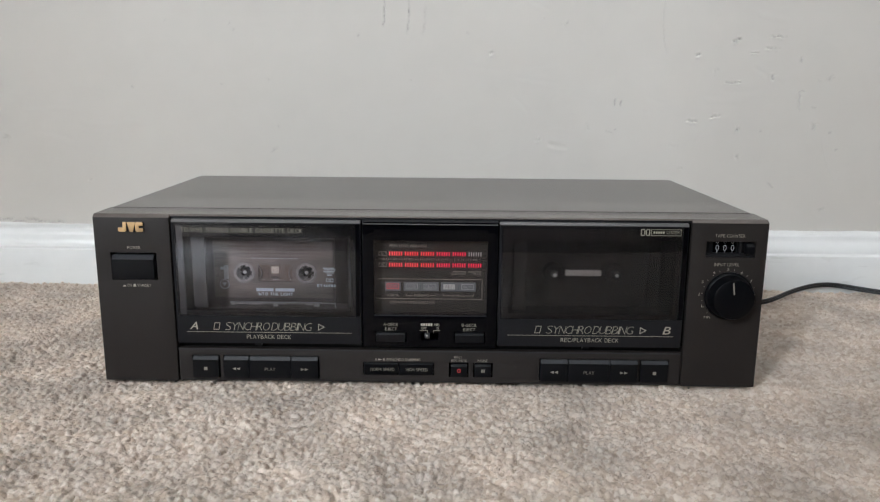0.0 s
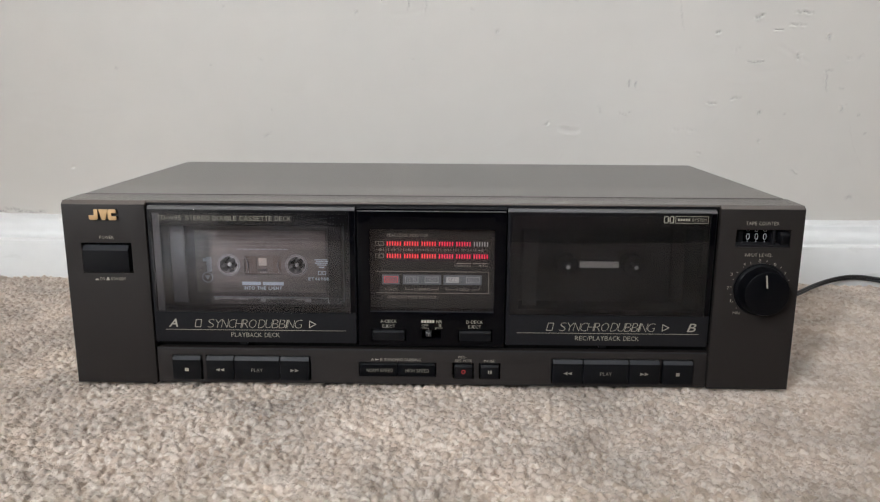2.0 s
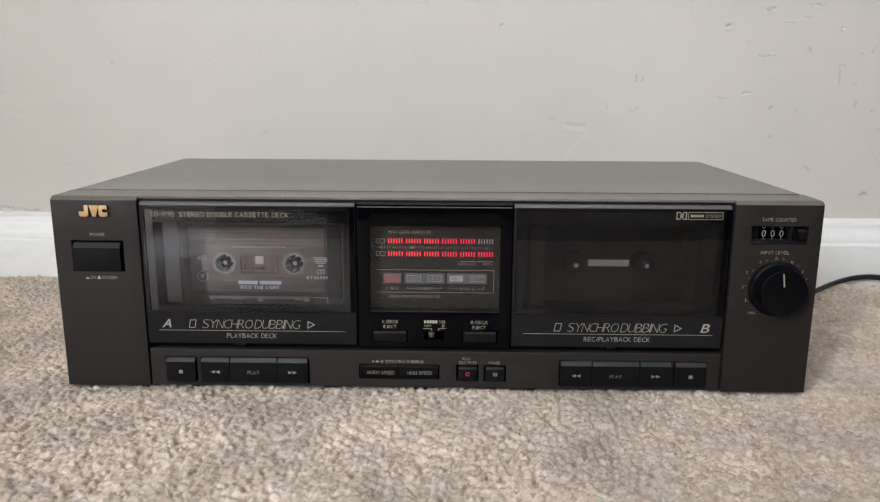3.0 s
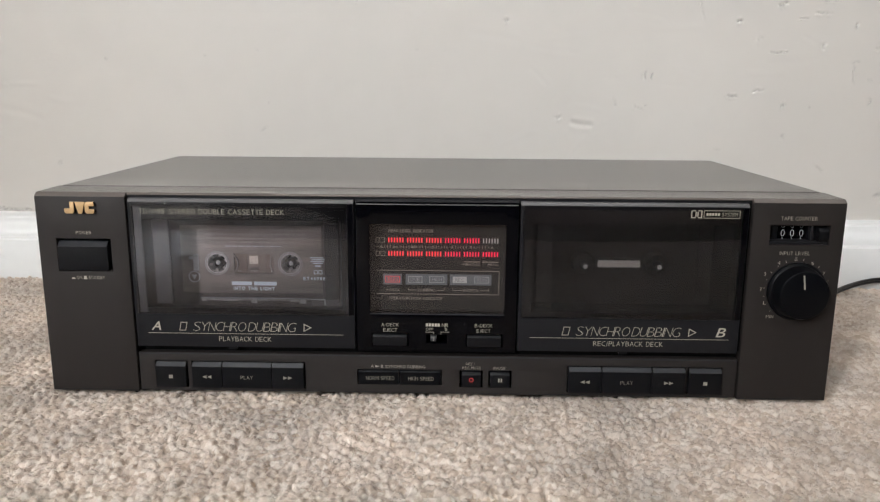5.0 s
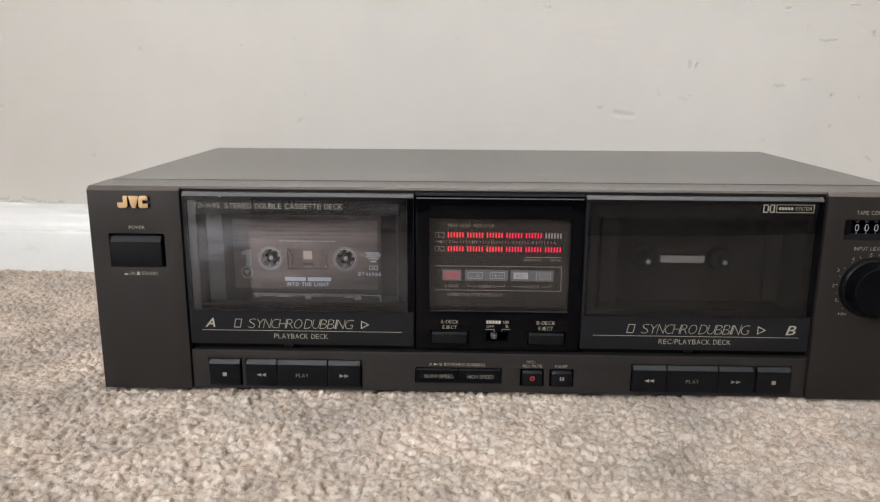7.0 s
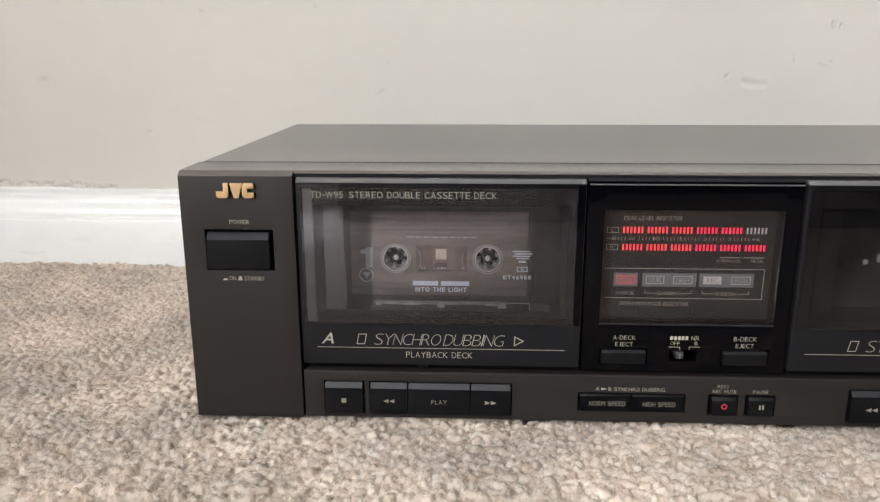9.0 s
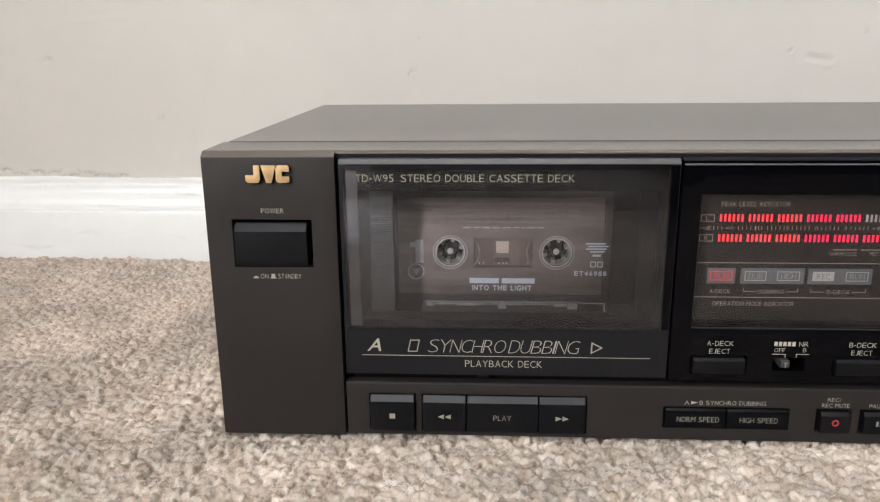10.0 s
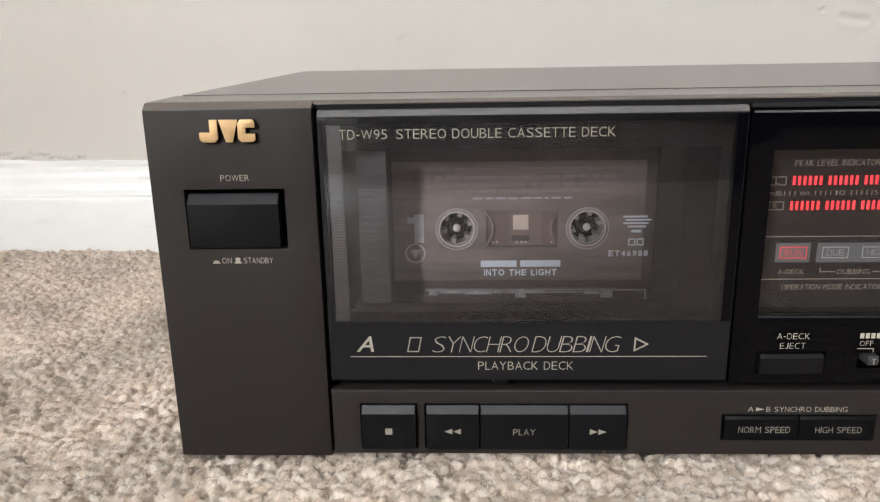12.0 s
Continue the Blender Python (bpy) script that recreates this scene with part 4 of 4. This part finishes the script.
for k in range(3):
    cx = 186.5 + 4.95 * k
    wheel = bmesh.new()
    n = 28
    loops = [[wheel.verts.new((x * K, (11.2 - 6.4 * math.cos(2 * math.pi * j / n)) * K, (97.1 + 6.4 * math.sin(2 * math.pi * j / n)) * K)) for j in range(n)] for x in (cx - 2.2, cx + 2.2)]
    for j in range(n):
        wheel.faces.new((loops[0][j], loops[1][j], loops[1][(j + 1) % n], loops[0][(j + 1) % n]))
    wheel.faces.new(loops[0])
    wheel.faces.new(loops[1][::-1])
    wh = part("digit_wheel", wheel, gloss_black, counter)
    lettering("0", cx - 1.05, cx + 1.05, 95.1, 98.9, 4.4, wh, ink_haze, 0, -0.015)
    print_bars([(cx - 0.9, cx - 0.5, 100.1, 100.6), (cx + 0.5, cx + 0.9, 100.1, 100.6), (cx - 0.6, cx + 0.6, 99.8, 100.1), (cx - 0.1, cx + 0.4, 93.9, 94.4)], 4.9, wh, ink_haze)
bm = boxes((200.0, 201.5, 1.6, 8, 92.4, 101.2))
part("counter_divider", soften(bm, 0.3), door_plastic, counter)
bm = profile([(8, 93.0), (0.6, 93.0), (-0.4, 95.0), (-0.4, 98.6), (1.0, 100.4), (8, 100.4)], 203.8, 209.0)
soften(bm, 0.4)
part("reset_button", bm, key_plastic, counter, "black counter reset button")
bm = profile([(8, 91.4), (0.8, 91.4), (0.8, 92.6), (2.4, 93.6), (8, 93.6)], 178.4, 209.2)
part("counter_sill", soften(bm, 0.2), door_plastic, counter)
lettering("TAPE COUNTER", 183.0, 202.2, 104.6, 106.6, -0.12, right_panel, ink_dim)
lettering("INPUT LEVEL", 184.0, 200.0, 85.8, 87.7, -0.12, right_panel, ink_dim)
KX, KZ = 194.6, 66.0
for ch, x, z in (("1", -16.6, -7.0), ("2", -18.9, 0.9), ("3", -17.4, 9.2), ("4", -10.4, 15.4), ("5", -1.4, 17.5), ("6", 7.6, 15.4), ("7", 13.9, 9.8)):
    lettering(ch, KX + x - (0.2 if ch == "1" else 0.6), KX + x + (0.2 if ch == "1" else 0.6), KZ + z - 0.9, KZ + z + 0.9, -0.12, right_panel, ink_dim)
lettering("MIN", KX - 14.6, KX - 10.6, KZ - 15.4, KZ - 13.8, -0.12, right_panel, ink_dim)
marks = bmesh.new()
for k in range(17):
    a = radians(222 - 15.6 * k)
    c, s = math.cos(a), math.sin(a)
    r0, r1, w = 16.9, 17.9 if k % 2 else 17.5, 0.12
    q = [(r0 * c - w * s, r0 * s + w * c), (r1 * c - w * s, r1 * s + w * c), (r1 * c + w * s, r1 * s - w * c), (r0 * c + w * s, r0 * s - w * c)]
    marks.faces.new([marks.verts.new(((KX + x) * K, -0.12 * K, (KZ + z) * K)) for x, z in q])
part("scale_marks", marks, ink_dim, right_panel, smooth=0)
knob = part("input_level_knob", turned([(0, 15.8), (-1.4, 15.9), (-2.2, 15.4), (-3.0, 14.4), (-9.6, 13.3), (-10.6, 12.9), (-11.0, 12.2)], KX, KZ, 96), knob_plastic, deck, "large round black volume knob", 30)
mark = bmesh.new()
box(mark, -0.42, 0.42, -11.16, -11.1, 3.6, 11.2)
bmesh.ops.transform(mark, matrix=pose(KX * K, 0, KZ * K, 0, -8, 0), verts=mark.verts)
part("pointer", mark, ink_gold, knob, smooth=0)

# ---- the cassette in the left well ----
tape = new("audio_cassette")
tape.location = (0, 0.447, 0)
tagged(tape, "clear grey audio cassette with pale lettering, loaded behind the window", "cassette")
CXM, HZ = -106.0, 72.6
HUBS = (CXM - 21.2, CXM + 21.2)
bm = plate(CXM - 50.2, CXM + 50.2, 47.2, 101.6, 26.6, 36.5, [(HUBS[0] - 6.0, HUBS[0] + 6.0, HZ - 6.0, HZ + 6.0), (HUBS[1] - 6.0, HUBS[1] + 6.0, HZ - 6.0, HZ + 6.0), (CXM - 11.5, CXM + 11.5, HZ - 6, HZ + 5.6)])
soften(bm, 0.5)
shell = part("shell", bm, shell_grey, tape, "clear smoke-grey plastic shell")
bm = prism([(CXM - 33.5, 47.4), (CXM + 33.5, 47.4), (CXM + 32, 52.2), (CXM - 32, 52.2)], 25.0, 26.6)
soften(bm, 0.4)
part("raised_edge", bm, shell_grey, shell)
# pale line puts the highlight along the raised lip into the colour
part("raised_lip", boxes((CXM - 31.6, CXM + 31.6, 24.6, 26.4, 51.9, 52.2)), ink_haze, shell)
band = bmesh.new()
for k, (a, b, low) in enumerate(((-30.8, -27.6, 50.2), (-27.6, -19.0, 50.9), (-19.0, -9.5, 50.5), (-9.5, -2.0, 50.9), (-2.0, 1.6, 49.3), (1.6, 9.0, 50.8), (9.0, 20.5, 51.0), (20.5, 26.0, 50.4), (26.0, 30.2, 49.2))):
    box(band, CXM + a, CXM + b - 0.15, 24.5 + 0.06 * (k % 3), 25.0, low, 51.7)
part("clear_band", soften(band, 0.12), clear_edge, shell, "milky clear moulded band")
for a, b, c, d in ((-1.0, 0.4, 49.4, 52.6), (26.6, 29.2, 49.6, 52.0), (41.2, 41.7, 48.4, 49.6), (37.6, 40.6, 51.2, 51.5)):
    part("moulding_mark", soften(boxes((CXM + a, CXM + b, 24.3, 24.5, c, d)), 0.09), clear_edge, shell, smooth=0)
part("clear_band", boxes((CXM + 30.6, CXM + 41.0, 24.9, 25.3, 51.6, 52.0), (CXM + 40.6, CXM + 41.0, 24.9, 25.3, 48.6, 51.6)), hub_grey, shell)
label_holes = [(HUBS[0] - 6.2, HUBS[0] + 6.2, HZ - 6.2, HZ + 6.2), (HUBS[1] - 6.2, HUBS[1] + 6.2, HZ - 6.2, HZ + 6.2), (CXM - 11.6, CXM + 11.6, HZ - 6.2, HZ + 5.8)]
part("label_area", plate(CXM - 42.0, CXM + 39.4, 55.0, 94.6, 26.2, 26.6, label_holes), label_grey, shell, "paler grey face with printed words")
for hx in HUBS:
    hub = ring(hx, HZ, 5.6, 7.0, 25.7, 27.4, 48)
    part("hub_collar", hub, collar_clear, shell)
    part("hub_rim", ring(hx, HZ, 6.7, 7.0, 25.6, 25.9, 48), ink_haze, shell)
    part("hub_rim", ring(hx, HZ, 5.55, 5.9, 25.6, 25.9, 48), hub_grey, shell)
    part("hub_surround", ring(hx, HZ, 5.6, 8.9, 26.12, 26.5, 48), label_grey, shell)
    hb = ring(hx, HZ, 5.2, 5.8, 27.2, 34.0, 40)
    for k in range(6):
        a = 2 * math.pi * k / 6 + 0.3
        t = [(5.3, -0.8), (5.3, 0.8), (3.7, 0.6), (3.7, -0.6)]
        lo = [hb.verts.new(((hx + r * math.cos(a) - s * math.sin(a)) * K, 28.0 * K, (HZ + r * math.sin(a) + s * math.cos(a)) * K)) for r, s in t]
        hi = [hb.verts.new((v.co.x, 33.0 * K, v.co.z)) for v in lo]
        hb.faces.new(lo)
        hb.faces.new(hi[::-1])
        for i in range(4):
            j = (i + 1) % 4
            hb.faces.new((lo[i], hi[i], hi[j], lo[j]))
    part("hub", hb, hub_white, tape, "white toothed tape hub", 30)
    part("hub_shadow", turned([(35.6, 5.4), (36.2, 5.4)], hx, HZ, 24), void_black, tape)
# tape packs behind the little window, and the pale felt square between them
part("tape_window", boxes((CXM - 11.5, CXM + 11.5, 27.6, 28.0, HZ - 6.1, HZ + 5.7)), tape_brown, tape, "brown tape seen through a small window")
part("tape_square", boxes((CXM - 2.8, CXM + 2.2, 27.2, 27.6, HZ - 0.6, HZ + 4.2)), felt_pale, tape)
part("tape_pack", boxes((CXM - 11.4, CXM - 4.2, 27.3, 27.6, HZ - 6, HZ + 5.6)), pack_brown, tape)
part("tape_pack", boxes((CXM + 6.4, CXM + 11.4, 27.3, 27.6, HZ - 6, HZ + 5.6)), pack_brown, tape)
part("felt_holder", soften(boxes((CXM - 3.4, CXM + 2.6, 27.0, 27.6, HZ - 4.4, HZ - 2.6)), 0.3), shell_grey, tape)
for a in (-1, 1):
    rim = bmesh.new()
    for k in range(12):
        u0, u1 = k / 12, (k + 1) / 12
        x0, x1 = (CXM + a * (12.0 - 2.6 * (1 - (2 * u - 1) ** 2)) for u in (u0, u1))
        z0, z1 = HZ - 6.1 + 11.8 * u0, HZ - 6.1 + 11.8 * u1
        v = [rim.verts.new((x * K, y * K, z * K)) for y in (26.0, 27.5) for x, z in ((x0 - 0.3, z0), (x0 + 0.3, z0), (x1 + 0.3, z1), (x1 - 0.3, z1))]
        for f in ((0, 1, 2, 3), (0, 4, 5, 1), (2, 6, 7, 3), (1, 5, 6, 2), (0, 3, 7, 4)):
            rim.faces.new([v[i] for i in f])
    part("window_rim", rim, collar_clear, shell)
for x in (-9.5, -8.0, -1.6, 0, 1.4, 9.8):
    part("rivet", boxes((CXM + x - 0.2, CXM + x + 0.2, 26.9, 27.5, HZ - 5.0, HZ - 4.6)), ink_white, tape, smooth=0)
TY = 26.08
print_bars([(-119.4, -107.6, 59.6, 61.8), (-106.4, -93.2, 59.6, 61.8)], TY, shell, ink_blue, "print")
lettering("INTO THE LIGHT", -118.4, -94.4, 56.6, 58.8, TY, shell, ink_blue, 0, 0.035)
lettering("ET46988", -77.6, -64.8, 63.0, 65.0, TY, shell, ink_blue, 0, 0.03)
print_bars([(-73.4 + (0, 0.9, 0.2, 1.6)[k], -64.4 - (1.2, 0, 0.8, 1.5)[k], 76.0 - 1.1 * k, 76.6 - 1.1 * k) for k in range(4)] + [(-70.6, -67.4, 71.0, 71.9)], TY, shell, ink_blue, "emblem")
print_bars(outline_bars(-71.4, -69.1, 66.6, 69.0, 0.4) + outline_bars(-68.7, -66.4, 66.6, 69.0, 0.4), TY, shell, ink_blue, "emblem")
print_bars([(-141.2, -138.0, 68.0, 77.6), (-143.4, -141.2, 74.6, 76.6)], TY, shell, ink_faint, "print")
mk = ring(-141.0, 64.4, 2.9, 3.4, TY, TY + 0.1, 28)
mk.faces.new([mk.verts.new((a * K, TY * K, b * K)) for a, b in ((-142.7, 65.6), (-139.3, 65.6), (-141.0, 62.6))])
part("print", mk, ink_faint, shell, smooth=0)
rnd = random.Random(3)
for z, a, b, ink in ((91.8, -137, -70, ink_label), (89.2, -134, -76, ink_label), (86.8, -133, -76, ink_label), (84.6, -131, -79, ink_label), (82.4, -122, -90, ink_haze)):
    row, x = [], a
    while x < b:
        w = rnd.uniform(2, 6) if ink is ink_label else rnd.uniform(0.8, 3.4)
        row.append((x, min(x + w, b), z, z + (0.9 if ink is ink_label else 0.6)))
        x += w + 0.9
    print_bars(row, TY, shell, ink, "print")


# ---- power cord ----
def power_cord():
    path = [(0.12, 0.654, 0.030), (0.15, 0.668, 0.020), (0.20, 0.664, 0.009), (0.26, 0.650, 0.005), (0.30, 0.655, 0.004), (0.325, 0.668, 0.0045), (0.347, 0.690, 0.006), (0.381, 0.713, 0.008),
            (0.404, 0.718, 0.009), (0.424, 0.708, 0.007), (0.444, 0.695, 0.006), (0.50, 0.672, 0.005), (0.60, 0.665, 0.004), (0.8, 0.70, 0.004), (1.0, 0.715, 0.004)]
    cord = new("power_cord")
    tagged(cord, "black twin-core power cord lying along the carpet", "cable")
    for side in (-1, 1):
        cu = bpy.data.curves.new("strand", "CURVE")
        cu.dimensions, cu.bevel_depth, cu.bevel_resolution, cu.resolution_u = "3D", 0.00135, 4, 10
        sp = cu.splines.new("NURBS")
        sp.points.add(len(path) - 1)
        for p, (x, y, z) in zip(sp.points, path):
            p.co = (x, y - 0.0006 * side, z + 0.00135 * side, 1)
        sp.use_endpoint_u, sp.order_u = True, 4
        tmp = new("strand", cu)
        me = bpy.data.meshes.new_from_object(tmp.evaluated_get(bpy.context.evaluated_depsgraph_get()))
        bpy.data.objects.remove(tmp)
        me.materials.clear()
        me.materials.append(cord_grey)
        me.polygons.foreach_set("use_smooth", [True] * len(me.polygons))
        ob = new("strand", me)
        ob.parent = cord


power_cord()


# ---- carpet ----
def finish(me, V, loops, starts, mat):
    me.vertices.add(len(V))
    me.vertices.foreach_set("co", V.astype(np.float32).ravel())
    me.loops.add(len(loops))
    me.loops.foreach_set("vertex_index", loops.astype(np.int32))
    me.polygons.add(len(starts))
    me.polygons.foreach_set("loop_start", starts.astype(np.int32))
    me.update(calc_edges=True)
    me.polygons.foreach_set("use_smooth", np.ones(len(starts), dtype=bool))
    me.materials.append(mat)
    return me


def pile_field(x0, x1, y0, y1, cell, tuft, rng):
    """Heights of a cut pile on a grid: the upper hull of leaning rounded yarn ends, tuft metres apart."""
    nx, ny = int((x1 - x0) / cell), int((y1 - y0) / cell)
    gx, gy = np.meshgrid(np.arange(int((x1 - x0) / tuft)), np.arange(int((y1 - y0) / tuft)))
    px = (x0 + (gx.ravel() + rng.uniform(0, 1, gx.size)) * tuft)
    py = (y0 + (gy.ravel() + rng.uniform(0, 1, gx.size)) * tuft)
    clump = np.sin(px * 210 + 3 * np.sin(py * 160)) * np.sin(py * 190 + 3 * np.sin(px * 130)) + 0.7 * np.sin(px * 95 + 2 * np.sin(py * 70)) * np.sin(py * 83)
    wave = np.sin(px * 62 + 2.0 * np.sin(py * 41 + 1)) * np.sin(py * 55 + 1.7 * np.sin(px * 37)) + 0.6 * np.sin(px * 33 - py * 47 + 1.5 * np.sin(px * 21))
    pressed = np.exp(-((py - 0.442) / 0.028) ** 2) * (np.abs(px) < 0.25)
    wave = wave * (1 - pressed) + 0.4 * pressed
    top = 0.0004 + 0.0013 * wave + rng.normal(0, 0.00045, px.size) + 0.0009 * clump
    rad = tuft * rng.uniform(0.55, 0.90, px.size)
    long = rng.uniform(1.0, 1.6, px.size)
    turn = 3.0 * np.sin(px * 17 + 2 * np.sin(py * 23)) + 2.5 * np.sin(py * 29 + px * 11) + rng.normal(0, 0.8, px.size)
    H = np.full((ny, nx), -0.006)
    reach = int(1.9 * tuft / cell) + 1
    ci, cj = ((px - x0) / cell).astype(int), ((py - y0) / cell).astype(int)
    c, s_ = np.cos(turn), np.sin(turn)
    for di in range(-reach, reach + 1):
        for dj in range(-reach, reach + 1):
            i, j = ci + di, cj + dj
            ok = (i >= 0) & (i < nx) & (j >= 0) & (j < ny)
            dx, dy = x0 + i * cell - px, y0 + j * cell - py
            u, v = (dx * c + dy * s_) / long, -dx * s_ + dy * c
            q = (u * u + v * v) / rad ** 2
            h = top + 0.98 * tuft * (np.sqrt(np.clip(1 - q, 0, 1)) - 1) + 0.38 * u
            ok &= q < 1
            np.maximum.at(H, (j[ok], i[ok]), h[ok])
    return H


def carpet(name, x0, x1, y0, y1, cell, tuft, keep, fibres, seed):
    """Carpet pile as a hull of yarn ends with loose fibres standing out of it."""
    rng = np.random.default_rng(seed)
    H = pile_field(x0, x1, y0, y1, cell, tuft, rng)
    ny, nx = H.shape
    H += rng.normal(0, 0.00014, H.shape)
    jx, jy = rng.uniform(-0.25, 0.25, (2, ny, nx)) * cell
    X, Y = np.meshgrid(x0 + np.arange(nx) * cell, y0 + np.arange(ny) * cell)
    V = np.stack([X + jx, Y + jy, H], -1).reshape(-1, 3)
    i = np.arange(nx * ny).reshape(ny, nx)
    Q = np.stack([i[:-1, :-1], i[:-1, 1:], i[1:, 1:], i[1:, :-1]], -1).reshape(-1, 4)
    Q = Q[keep(X[:-1, :-1].ravel(), Y[:-1, :-1].ravel())]
    used = np.unique(Q)
    back = np.zeros(len(V), dtype=np.int64)
    back[used] = np.arange(len(used))
    V, Q = V[used], back[Q]
    loops, starts = Q.ravel(), np.arange(len(Q)) * 4
    if fibres:
        who = rng.integers(0, len(V), fibres)
        root = V[who]
        a, up = rng.random(fibres) * 6.283, rng.uniform(-0.35, 0.9, fibres)
        way = np.stack([np.cos(a) * np.cos(up), np.sin(a) * np.cos(up), np.sin(up)], -1)
        side = np.stack([-np.sin(a), np.cos(a), rng.normal(0, 0.5, fibres)], -1) * 0.00014
        tip = root + way * (rng.uniform(0.0006, 0.0018, fibres))[:, None]
        F = np.stack([root - side, root + side, tip], 1).reshape(-1, 3)
        F[:, 2] += 0.0001
        starts = np.concatenate([starts, len(loops) + np.arange(fibres) * 3])
        loops = np.concatenate([loops, len(V) + np.arange(fibres * 3)])
        V = np.concatenate([V, F])
    ob = new(name, finish(bpy.data.meshes.new(name), V, loops, starts, carpet_yarn))
    return tagged(ob, "beige twisted cut-pile carpet, slightly trodden", "carpet", kind="stuff")


def beside_deck(x, y):
    return ~((np.abs(x) < 0.210) & (y > 0.456) & (y < 0.655))


def seen_zone(x, y):
    return (y > 0.22) & (np.abs(x) < 0.30 + 0.62 * np.clip(y - 0.25, 0, 1)) & beside_deck(x, y)


def mirrored_zone(x, y):
    """The stretch before the viewer that the door windows mirror."""
    return (y > -0.20) & (y <= 0.22) & (np.abs(x) < 0.34)


slab("floor", L, R, FRONT, WALL_Y, -0.06, -0.0105, carpet_base, "beige carpeted floor", "floor")
carpet("carpet_pile", -0.62, 0.62, 0.22, 0.720, 0.00074, 0.0029, seen_zone, 950000, 4)
carpet("carpet_pile", -0.36, 0.36, -0.21, 0.23, 0.0014, 0.0044, mirrored_zone, 60000, 6)
carpet("carpet_pile", L, R, FRONT, 0.720, 0.0085, 0.018, lambda x, y: ~seen_zone(x + 0.0035, y + 0.0035) & ~mirrored_zone(x + 0.0035, y + 0.0035) & beside_deck(x, y), 0, 8)
